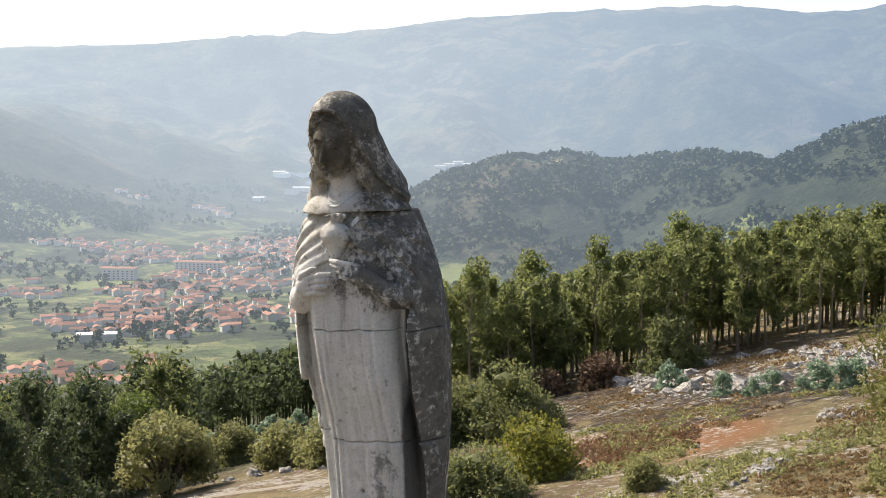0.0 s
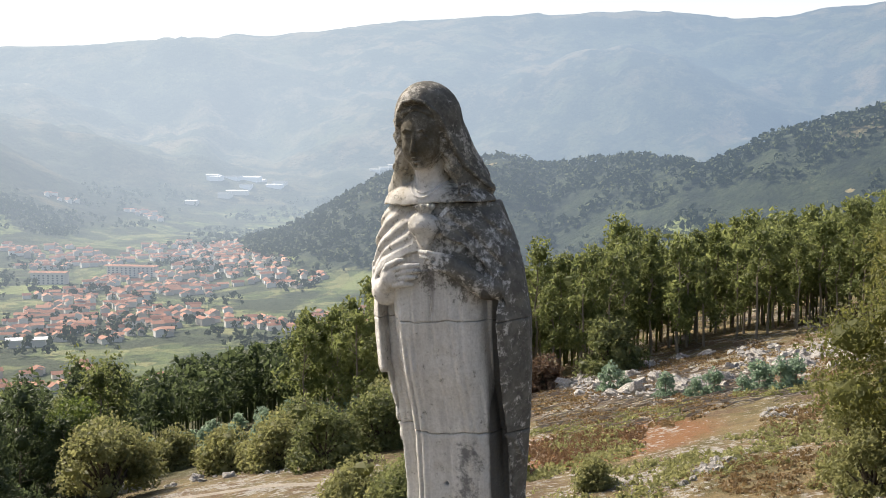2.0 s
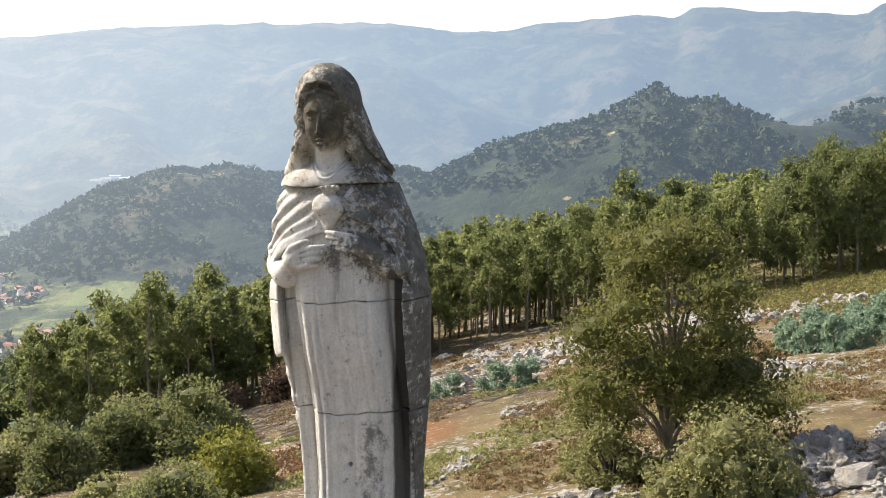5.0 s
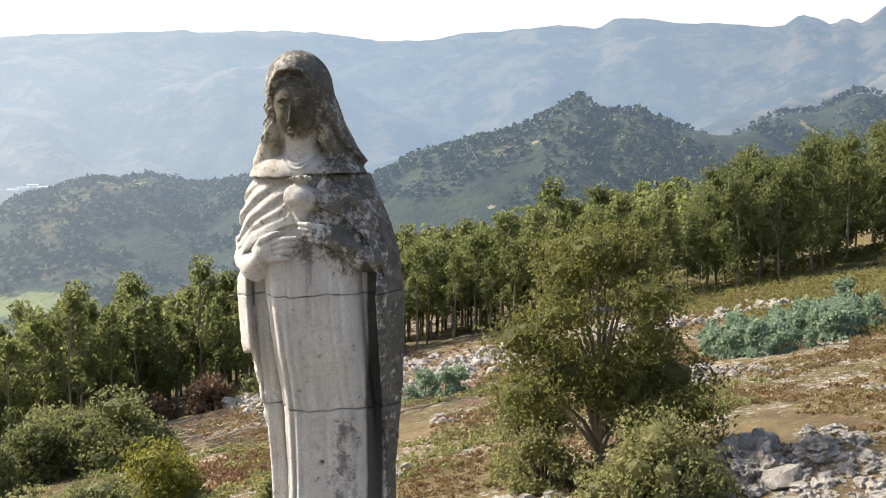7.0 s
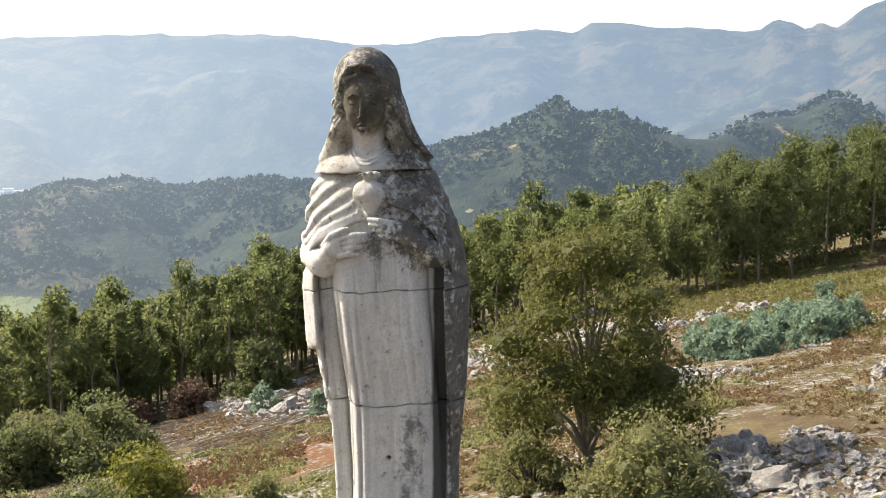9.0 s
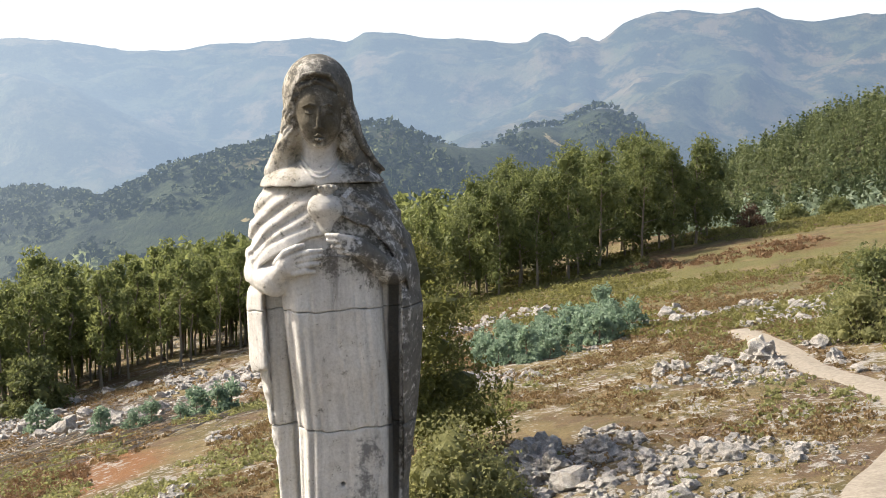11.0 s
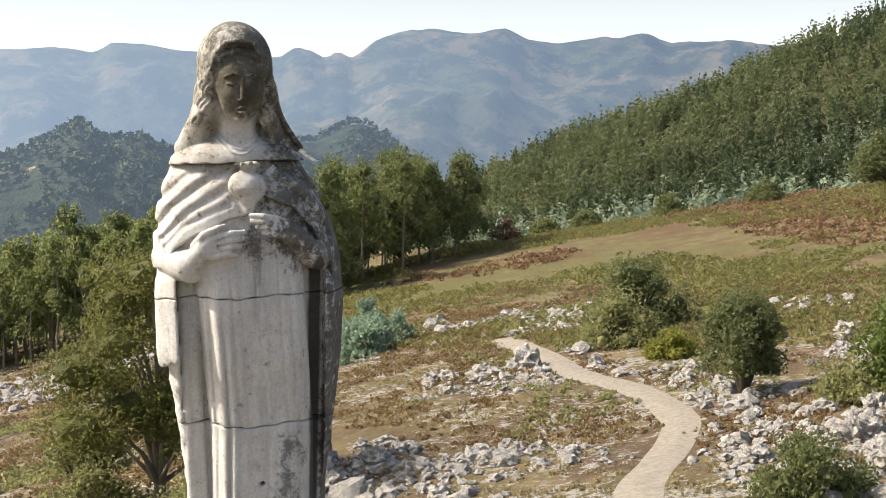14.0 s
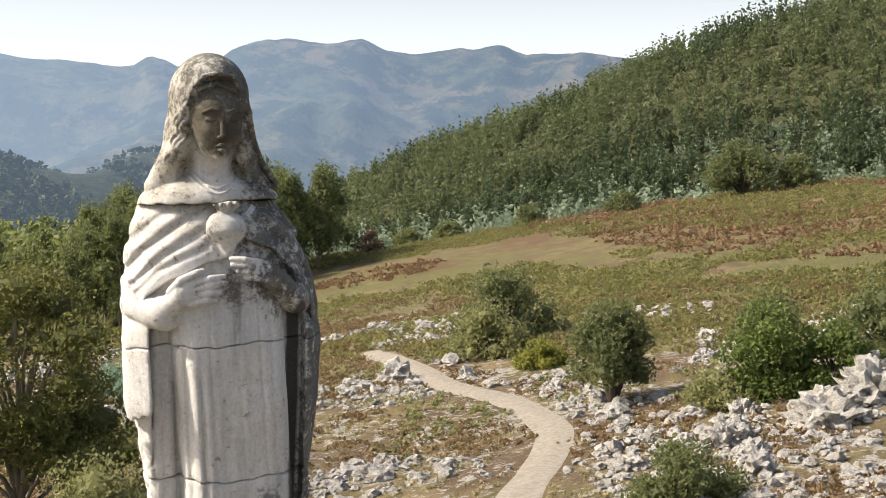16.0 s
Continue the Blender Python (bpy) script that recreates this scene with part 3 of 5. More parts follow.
def scatter(poly, gap, seed, most=400):
    """Places inside a polygon, at least gap apart."""
    rng = np.random.RandomState(seed)
    xs, ys = [p[0] for p in poly], [p[1] for p in poly]
    out = []
    for _ in range(9000):
        p = rng.uniform(min(xs), max(xs)), rng.uniform(min(ys), max(ys))
        if inside(*p, poly) and all((p[0] - q[0]) ** 2 + (p[1] - q[1]) ** 2 > gap * gap for q in out):
            out.append(p)
            if len(out) >= most:
                break
    return out


def repeat(first, places, rng, group, low=0.8, high=1.15, sink=0.2):
    """Copies of the things in first, cycled over the places; the first ones take the first places."""
    made = []
    for i, (x, y) in enumerate(places):
        src = first[i % len(first)]
        s = rng.uniform(low, high)
        m = pose(x, y, ground_z(x, y) - sink, 0, 0, rng.uniform(0, 360))
        if i < len(first):
            src.matrix_basis = m @ Matrix.Diagonal((s, s, s, 1))
            tagged(src, group=group)
            made.append(src)
        else:
            keep = src.scale.copy()
            src.scale = (s, s, s * rng.uniform(0.93, 1.08))
            made.append(copy_thing(src, m))
            src.scale = keep
    return made


# the belt of eucalyptus along the edge of the clearing
BELT = [(-16, 205), (4, 196), (24, 209), (38, 204), (49, 212), (64, 214), (76, 214), (86, 207), (100, 189), (116, 195), (122, 222), (100, 238), (76, 250), (40, 252), (-12, 240)]
CLUMP = [(121, 194), (130, 186), (142, 187), (156, 194), (168, 193), (184, 197), (196, 206), (188, 222), (160, 226), (130, 216)]
first = []
for k in range(7):
    t, c = eucalyptus(40 + k, 21 + 1.5 * (k % 3), 3.6 + 0.5 * (k % 4), 920, 0.92, 0.30 + 0.07 * (k % 3), 8 + k % 4)
    first.append(tagged(plant("eucalyptus_tree", t, c, LEAF_EUC, BARK, 0, 0), "tall slim eucalyptus with pale bare trunk and green crown", "tree"))
rng = np.random.RandomState(5)
repeat(first, scatter(BELT, 4.8, 3, 165), rng, "belt of eucalyptus", 0.68, 1.06)
first = []
for k in range(4):
    t, c = eucalyptus(60 + k, 23, 5.4, 2300, 0.78, 0.20, 16)
    first.append(tagged(plant("eucalyptus_tree", t, c, LEAF_CLUMP, BARK, 0, 0), "broad dark eucalyptus in a clump above the clearing", "tree"))
repeat(first, scatter(CLUMP, 6.6, 4, 34), rng, "clump of eucalyptus", 0.78, 1.05)

# single trees and shrubs: name, label, leaf, x, y, width, height, leaves, leaf size, clear stem
SHRUBS = [
    ("oak_tree", "dense dark evergreen oak below the clearing", LEAF_OAK, 9.1, 149.0, 15.0, 10.5, 4200, 0.42, 0),
    ("yellow_bush", "round yellow-green bush among dark shrubs", LEAF_YELLOW, 9.7, 108.0, 10.5, 6.8, 4200, 0.30, 0),
    ("dark_bush", "dark green bush beside the yellow bush", LEAF_OAK, 4.0, 97.5, 11.0, 5.6, 4200, 0.28, 0),
    ("dark_bush", "small dark rounded bush on the slope", LEAF_OLIVE, 18.1, 91.0, 4.6, 3.3, 2200, 0.22, 0),
    ("oak_tree", "spreading olive-green tree at the path's edge", LEAF_OLIVE, -35.8, 148.8, 15.0, 12.0, 4600, 0.45, 1.5),
    ("oak_tree", "low grey-green oak beside the path", LEAF_OLIVE, -21.4, 160.5, 10.0, 6.8, 3200, 0.40, 0),
    ("oak_tree", "low dark oak in a row of oaks", LEAF_OAK, -7.2, 143.0, 10.0, 8.2, 3800, 0.38, 0),
    ("oak_tree", "low grey-green oak in a row of oaks", LEAF_OAK, -0.2, 151.0, 11.5, 9.2, 3800, 0.40, 0),
    ("oak_tree", "low olive oak in a row of oaks", LEAF_OLIVE, -14.0, 154.0, 11.0, 8.0, 3400, 0.40, 0),
    ("oak_tree", "rounded oak in the thick row of oaks", LEAF_OLIVE, 2.0, 166.0, 13.0, 9.0, 3400, 0.44, 0),
    ("oak_tree", "dark rounded oak behind the row of oaks", LEAF_OAK, -12.0, 170.0, 12.0, 8.5, 3200, 0.44, 0),
    ("dark_bush", "grey-green bush filling the corner below the slope", LEAF_OLIVE, -2.0, 106.0, 9.0, 5.0, 3400, 0.28, 0),
    ("oak_tree", "low grey-green oak on the slope's brow", LEAF_OLIVE, -33.0, 184.0, 10.0, 7.2, 2600, 0.42, 0),
    ("round_bush", "large round olive bush under the tall tree", LEAF_OLIVE, 36.9, 59.7, 10.4, 6.6, 5200, 0.24, 0),
    ("grey_bush", "grey-green bush beneath the tall tree", LEAF_OLIVE, 33.8, 71.2, 5.4, 5.4, 2400, 0.24, 0),
    ("grey_bush", "low grey-green tree beside the tall tree", LEAF_OLIVE, 35.6, 77.5, 7.0, 8.0, 3200, 0.30, 0),
    ("green_bush", "large green bush above the track", LEAF_OAK, 101.7, 78.8, 11.0, 8.8, 4200, 0.32, 0),
    ("grey_bush", "grey-green bush above the track", LEAF_OLIVE, 92.9, 74.5, 8.6, 6.0, 3400, 0.28, 0),
    ("yellow_bush", "low yellow-green bush beside the track", LEAF_YELLOW, 87.1, 63.0, 5.2, 2.9, 2000, 0.24, 0),
    ("hawthorn_tree", "small grey-green tree on a bare crooked trunk", LEAF_OAK, 74.0, 46.0, 7.4, 8.6, 4200, 0.25, 1.9),
    ("ivy_thicket", "fresh green thicket over pale boulders", LEAF_LIVE, 76.2, 34.2, 7.4, 7.0, 4600, 0.26, 0),
    ("ivy_thicket", "fresh green thicket beside the boulders", LEAF_LIVE, 78.6, 30.2, 6.6, 5.2, 3600, 0.26, 0),
    ("ivy_thicket", "dark green thicket on the slope", LEAF_OAK, 87.2, 30.0, 7.0, 7.0, 3000, 0.28, 0),
    ("ivy_thicket", "low green thicket behind the boulders", LEAF_OLIVE, 72.4, 36.0, 5.6, 3.0, 3000, 0.24, 0),
    ("ivy_thicket", "dark green thicket crowning the boulders", LEAF_OAK, 79.5, 35.5, 6.5, 7.6, 3400, 0.26, 0),
    ("round_bush", "dense green bush among white rocks", LEAF_OAK, 50.6, 25.9, 6.4, 3.9, 4200, 0.20, 0),
    ("oak_tree", "broad single oak on the ridge", LEAF_OAK, 246.0, 127.0, 17.0, 12.5, 3200, 0.60, 1.5),
    ("oak_tree", "smaller oak beside the ridge oak", LEAF_OAK, 255.0, 118.0, 9.0, 7.5, 1800, 0.60, 0.5),
    ("green_bush", "dark rounded bush on the ridge line", LEAF_OAK, 236.0, 152.0, 8.5, 5.0, 1700, 0.50, 0),
    ("green_bush", "dark bush on the ridge line", LEAF_OAK, 232.0, 176.0, 9.0, 6.0, 1700, 0.50, 0),
    ("green_bush", "low hedge bush along the ridge", LEAF_OAK, 226.0, 197.0, 9.0, 4.6, 1700, 0.50, 0),
    ("green_bush", "low hedge bush on the far shoulder", LEAF_OAK, 218.0, 203.0, 8.0, 4.4, 1500, 0.50, 0),
    ("bare_bush", "leafless greyish bush by the clump", LEAF_DRY, 200.0, 199.0, 7.0, 6.0, 700, 0.40, 0.6),
    ("brown_bush", "withered reddish bush at the wood's edge", LEAF_DRY, 28.0, 196.0, 9.0, 6.5, 1800, 0.5, 0),
    ("brown_bush", "withered brown bush beneath the eucalyptus", LEAF_DRY, 19.0, 199.0, 8.0, 5.0, 1600, 0.5, 0),
    ("dark_bush", "dark holly-like bush at the wood's edge", LEAF_OAK, 40.0, 200.0, 13.0, 11.0, 2600, 0.5, 0),
    ("dark_bush", "low dark bush beside the dead wood", LEAF_OAK, 12.0, 178.0, 9.0, 6.0, 2200, 0.42, 0),
    ("green_bush", "bright round-headed pine over the slope", LEAF_LIVE, -44.0, 168.0, 11.0, 15.0, 2600, 0.45, 9.0),
]
for k, (name, label, leaf, x, y, w, h, per, size, lift) in enumerate(SHRUBS):
    t, c = bush(100 + k, w, h, per, size, 10 + k % 5, lift)
    tagged(plant(name, t, c, leaf, BARK_DARK, x, y), label, "tree" if "tree" in name else "bush")


def spreading_tree(x, y, w, h):
    """The tall loose-crowned tree with forked pale limbs that stands beyond the statue."""
    rng = np.random.RandomState(8)
    wood, blobs = [], []
    for k in range(22):
        a = k * 2.4 + rng.uniform(-0.3, 0.3)
        f = 0.22 + 0.74 * (k / 21) ** 0.9
        reach = 0.5 * w * (0.9 - 0.62 * max(0, f - 0.62) / 0.38) * rng.uniform(0.35, 0.95)
        c = np.array((math.cos(a) * reach, math.sin(a) * reach, h * f))
        fork = np.array((math.cos(a) * reach * 0.22, math.sin(a) * reach * 0.22, h * f * 0.62))
        wood.append(tube([(0, 0, h * 0.10), fork, (fork + c) / 2 + (0, 0, 0.05 * h), c], [0.26, 0.16, 0.08, 0.03], 6))
        r = w * rng.uniform(0.10, 0.17)
        blobs.append((c, (r, r, r * 0.62)))
    blobs += [(np.array((0.8, 0.4, h * 0.92)), (w * 0.19, w * 0.19, h * 0.08)), (np.array((-1.6, 0, h * 0.42)), (w * 0.28, w * 0.28, h * 0.14)), (np.array((2.4, -1, h * 0.34)), (w * 0.22, w * 0.22, h * 0.12))]
    wood.append(tube([(0, 0, 0), (0.15, 0.1, h * 0.12), (0.1, 0, h * 0.3), (0.4, 0.1, h * 0.6)], [0.5, 0.40, 0.3, 0.1], 9))
    t = join(wood)
    return tagged(plant("acacia_tree", t, join([leaf_cloud(shell(blobs, 21000, rng, 0.5), 0.36, rng, 0.55, 0.3), heart_of(blobs, 0.52)]), LEAF_GOLD, BARK, x, y), "tall loose-crowned tree with forked pale limbs and olive-gold leaves", "tree")


LEAF_GOLD = leaf_material("olive_gold_leaves", (0.042, 0.056, 0.018), (0.175, 0.175, 0.052), 0.42)
spreading_tree(38.5, 71.5, 22.0, 18.8)

# mixed trees on the shoulder beside the path
first = []
for k in range(4):
    t, c = eucalyptus(80 + k, 17, 5.0, 1500, 0.75, 0.12, 13)
    first.append(tagged(plant("eucalyptus_tree", t, c, (LEAF_CLUMP, LEAF_FARDARK)[k % 2], BARK, 0, 0), "leafy eucalyptus on the shoulder beside the path", "tree"))
rng = np.random.RandomState(15)
repeat(first, scatter([(-75, 128), (-44, 118), (-42, 142), (-44, 170), (-40, 196), (-52, 222), (-112, 250), (-98, 180)], 6.2, 16, 60), rng, "trees beside the path", 0.75, 1.15)

# young bluish eucalyptus set out in the clearing
first = []
for k in range(4):
    t, c = bush(200 + k, 3.4, 3.8, 520, 0.36, 7)
    first.append(tagged(plant("young_eucalyptus", t, c, LEAF_BLUE, BARK, 0, 0), "young bluish-green eucalyptus planted in the clearing", "sapling"))
YOUNG = [(35.7, 167.2), (37.6, 149.0), (40.6, 144.5), (43.2, 145.5), (45.6, 141.0), (48.0, 142.0), (50.0, 139.5), (52.5, 141.0), (115.8, 144.2), (113.0, 142.5), (96.7, 114.2), (34.2, 169.5)]
rng = np.random.RandomState(9)
YOUNG += scatter([(74, 113), (80, 109), (90, 110), (99, 119), (101, 128), (92, 131), (80, 126)], 2.9, 6, 34)
repeat(first, YOUNG, rng, "young eucalyptus in the clearing", 0.7, 1.25)
repeat([tagged(plant("young_eucalyptus", *bush(230, 3.4, 4.4, 420, 0.40, 7), LEAF_BLUE, BARK, 0, 0), "young bluish-green eucalyptus on the lower slope", "sapling")], scatter([(-42, 205), (-12, 190), (2, 196), (2, 222), (-30, 238), (-50, 228)], 4.0, 7, 44), rng, "young eucalyptus on the lower slope", 0.8, 1.3)


def woodland(name, places, h, spread, per, size, leaf, seed, label, sharp=0.5):
    """Many trees that nobody could count, joined: crowns of clumped sprays on short stems."""
    rng = np.random.RandomState(seed)
    forms = []
    for k in range(8):
        if sharp > 0.6:
            blobs = [(np.array((rng.normal(0, 0.05), rng.normal(0, 0.05), 0.12 + 0.78 * j / 5)), (0.26 * (1.08 - j / 6), 0.26 * (1.08 - j / 6), 0.13)) for j in range(6)]
        else:
            blobs = [(np.array((rng.normal(0, 0.10), rng.normal(0, 0.10), rng.uniform(0.35, 0.86))), (0.17, 0.17, 0.15)) for j in range(6)]
        v, f = leaf_cloud(shell(blobs, per, rng, 0.5) * (spread / (0.55 * h), spread / (0.55 * h), 1.0), size / h, rng, 0.65)
        forms.append(join([(v, f), tube([(0, 0, -0.05), (0, 0, 0.7)], [0.014, 0.006], 3)]) if per > 20 else (v, f))
    x, y = places[:, 0], places[:, 1]
    z = ground_height(x, y)
    pieces = []
    for i in range(len(places)):
        v, f = forms[rng.randint(8)]
        s, a = h * rng.uniform(0.65, 1.2), rng.uniform(0, 6.28)
        c, q = math.cos(a) * s, math.sin(a) * s
        pieces.append((np.stack([v[:, 0] * c - v[:, 1] * q + x[i], v[:, 0] * q + v[:, 1] * c + y[i], v[:, 2] * s + z[i] - 0.3], 1), f))
    v, f = join(pieces)
    return tagged(mesh_object(name, v, f, leaf), label, "woods", kind="stuff")


def fan(n, az, r, seed, keep=None):
    """Places spread over a sector, evenly by area."""
    rng = np.random.RandomState(seed)
    a = np.radians(rng.uniform(az[0], az[1], n))
    d = np.sqrt(rng.uniform(r[0] ** 2, r[1] ** 2, n))
    p = np.stack([d * np.sin(a), d * np.cos(a)], 1)
    return p if keep is None else p[keep(p[:, 0], p[:, 1])]


# slope below the clearing, towards the valley
woodland("woods", fan(1000, (-27, 1), (195, 330), 21, lambda x, y: (np.hypot(x + 20, y - 215) > 34) & (vnoise(x / 30, y / 30) > 0.15)), 17, 5.5, 80, 1.5, LEAF_FARDARK, 1, "mixed dark green wood on the slope below the clearing")
woodland("woods", fan(1500, (-27, 12), (330, 640), 22, lambda x, y: np.hypot(x + 38, y - 430) > 34), 15, 6.0, 46, 2.4, LEAF_FARDARK, 2, "green wood running down to the valley", 0.7)
woodland("woods", fan(1000, (2, 34), (232, 420), 23), 17, 5.0, 50, 2.0, LEAF_EUC, 3, "eucalyptus wood behind the belt")
# the wooded hill to the side
dark_band = lambda x, y: (np.abs(np.hypot(x, y) - 548 - 110 * (fbm(x / 90, y / 90, 2, 1) - 0.4)) < 30) | (fbm(x / 70, y / 45, 3, 1) > 0.56)
woodland("hillside_wood", fan(4200, (40, 76), (545, 870), 24, lambda x, y: ~dark_band(x, y)), 16, 6.0, 52, 1.9, LEAF_FAR, 4, "light green pine wood covering the hill", 0.8)
woodland("hillside_wood", fan(4600, (40, 76), (500, 870), 34, lambda x, y: dark_band(x, y)), 17, 6.0, 52, 1.9, LEAF_FARDARK, 14, "darker bands of wood across the hill", 0.8)
woodland("young_wood", fan(3000, (38, 76), (325, 560), 25, lambda x, y: (vnoise(x / 30, y / 30, 2) > 0.16)), 9, 4.0, 30, 1.7, LEAF_FARBLUE, 5, "young bluish-green plantation at the foot of the hill", 0.8)
# woods on the far hills and along the valley
open_land = lambda x, y: np.any([np.hypot(x - q[0], y - q[1]) < 0.62 * size for q, size in TAN], axis=0)
far_hill = lambda x, y: (ground_height(x, y) > -150) & (fbm(x / 120, y / 120, 3, 2) > 0.36) & ~open_land(x, y)
woodland("distant_wood", fan(27000, (-24, 48), (1250, 2300), 26, far_hill), 12, 9.0, 10, 7.0, FAR_LEAF, 6, "hazy wood on the far hills")
woodland("distant_trees", fan(9000, (-24, 32), (900, 2800), 27, lambda x, y: (ground_height(x, y) < -90) & (fbm(x / 90, y / 90, 3) > 0.45)), 10, 7, 12, 5.0, FAR_LEAF, 7, "hazy trees and hedges in the valley")

# ---- track, rocks, heath ----
def track(name, points, width, label):
    p = np.array(points, float)
    s = np.concatenate([[0], np.cumsum(np.hypot(*np.diff(p, axis=0).T))])
    q = np.linspace(0, s[-1], int(s[-1] / 0.8))
    c = np.stack([np.interp(q, s, p[:, 0]), np.interp(q, s, p[:, 1])], 1)
    for _ in range(6):
        c[1:-1] = (c[:-2] + 2 * c[1:-1] + c[2:]) / 4
    d = np.gradient(c, axis=0)
    d /= np.linalg.norm(d, axis=1)[:, None]
    side = np.stack([-d[:, 1], d[:, 0]], 1)
    rows, cols = len(c), 9
    f = np.linspace(-1, 1, cols)
    w = 0.5 * width * (1 + 0.18 * (fbm(q / 3, q * 0 + 3.3, 3) - 0.47))
    x = c[:, :1] + side[:, :1] * f * w[:, None]
    y = c[:, 1:] + side[:, 1:] * f * w[:, None]
    z = ground_height(x, y) + 0.12 - 0.10 * np.abs(f) ** 3 - 0.06 * np.exp(-((np.abs(f) - 0.55) / 0.18) ** 2)
    v = np.stack([x, y, z], -1).reshape(-1, 3)
    i, j = np.meshgrid(np.arange(rows - 1), np.arange(cols - 1), indexing="ij")
    i, j = i.ravel(), j.ravel()
    face = np.stack([i * cols + j, i * cols + j + 1, (i + 1) * cols + j + 1, (i + 1) * cols + j], 1)
    tagged(mesh_object(name, v, face[:, ::-1], DIRT, smooth=True), label, "dirt track", kind="structure")


ROAD = [(96, 95), (90.7, 85.3), (88.1, 80.8), (84.5, 75.2), (79.8, 68.4), (77.2, 63.4), (75.8, 59.3), (73.5, 55.1), (69.9, 50.0), (65.6, 45.2), (61.0, 42.3), (55.1, 39.2), (50.9, 37.3), (42, 30)]
PATH_LEFT = [(-46, 140), (-30, 136), (-20.4, 132.5), (-12, 130), (-5, 126.3), (3, 124.5)]
track("road", ROAD, 2.8, "pale stony dirt track with two wheel ruts")
track("path", PATH_LEFT, 2.4, "sandy path along the brow of the slope")
ROAD_XY = np.array(ROAD)


def off_road(x, y):
    d = 99.0
    for a, b in zip(ROAD_XY[:-1], ROAD_XY[1:]):
        t = np.clip(((x - a[0]) * (b[0] - a[0]) + (y - a[1]) * (b[1] - a[1])) / ((b - a) @ (b - a)), 0, 1)
        d = np.minimum(d, np.hypot(x - a[0] - t * (b[0] - a[0]), y - a[1] - t * (b[1] - a[1])))
    return d


def rock_form(seed, level):
    """A lump of fretted limestone, one metre across, cleft by solution grooves."""
    bm = bmesh.new()
    bmesh.ops.create_icosphere(bm, subdivisions=level, radius=0.5)
    o = Vector((seed * 3.7, seed * 1.3, seed * 5.1))
    for v in bm.verts:
        n = v.co.normalized()
        r = 0.5 * (1 + 0.40 * noise.noise(n * 1.3 + o) + 0.28 * noise.noise(n * 2.7 + o))
        r -= 0.15 * (1 - abs(noise.noise(Vector((n.x * 3.8, n.y * 3.8, n.z * 1.0)) + o * 2))) ** 4
        r += 0.06 * noise.cell(n * 3.5 + o) - 0.02 + 0.17 * (abs(noise.noise(n * 5.0 + o)) - 0.2) + 0.07 * noise.noise(n * 9.0 + o)
        v.co = n * r
        v.co.z *= 0.85
    f = np.array([[v.index for v in face.verts] for face in bm.faces])
    p = np.array([v.co[:] for v in bm.verts])
    bm.free()
    return p, f


def rockiness(x, y):
    return fbm(x / 13, y / 13, 4, 1) + 0.10 * np.exp(-(((x - 68) / 16) ** 2 + ((y - 27) / 9) ** 2)) + 0.04 * np.exp(-(((x - 68) / 30) ** 2 + ((y - 190) / 14) ** 2))


# boulders that stand out singly
forms = [mesh_object("rock", *rock_form(k, 3), ROCK) for k in range(9)]
for ob in forms:
    tagged(ob, "pale grey fretted limestone boulder half sunk in the turf", "rock", "boulders on the hillside")
rng = np.random.RandomState(12)
big_forms = [mesh_object("rock", *rock_form(20 + k, 4), ROCK) for k in range(4)]
for ob in big_forms:
    tagged(ob, "large pale fretted limestone outcrop", "rock", "outcrops on the hillside")
spots = []
while len(spots) < 290:
    x, y = rng.uniform(16, 112), rng.uniform(18, 112)
    if math.hypot(x, y) < 44 or off_road(x, y) < 2.4 or y > 40 + 1.6 * x or y < 0.30 * x - 4:
        continue
    if rockiness(x, y) > rng.uniform(0.47, 0.60):
        spots.append((x, y, 0.9 * rng.lognormal(0, 0.45)))
count = len(spots)
spots += [(68.0, 26.0, 5.0), (72.0, 27.6, 4.6), (75.5, 26.0, 6.2), (64.0, 30.5, 3.6), (70.5, 33.0, 2.6), (60.5, 27.0, 3.0), (79.0, 28.0, 5.0), (58.0, 34.0, 2.4), (46.0, 63.0, 5.4), (48.5, 65.5, 4.4), (44.6, 59.6, 3.8), (50.5, 61.5, 3.4), (42.0, 62.6, 3.6), (90.0, 47.0, 2.3), (94.0, 49.0, 2.2), (97.0, 45.5, 2.0), (99.0, 52.0, 2.4), (88.0, 41.0, 1.8)]
for i, (x, y, s) in enumerate(spots):
    kinds, k = (forms, i) if i < count else (big_forms, i - count)
    ob = kinds[k] if k < len(kinds) else copy_thing(kinds[k % len(kinds)], Matrix())
    ob.matrix_basis = pose(x, y, ground_z(x, y) + (0.12 if i < count else 0.02) * s, rng.uniform(-14, 14), rng.uniform(-14, 14), rng.uniform(0, 360)) @ Matrix.Diagonal((s * rng.uniform(0.8, 1.3), s, s * (rng.uniform(0.7, 1.15) if i < count else rng.uniform(0.75, 1.0)), 1))

# lesser stones, past counting
small = [rock_form(40 + k, 2) for k in range(6)]


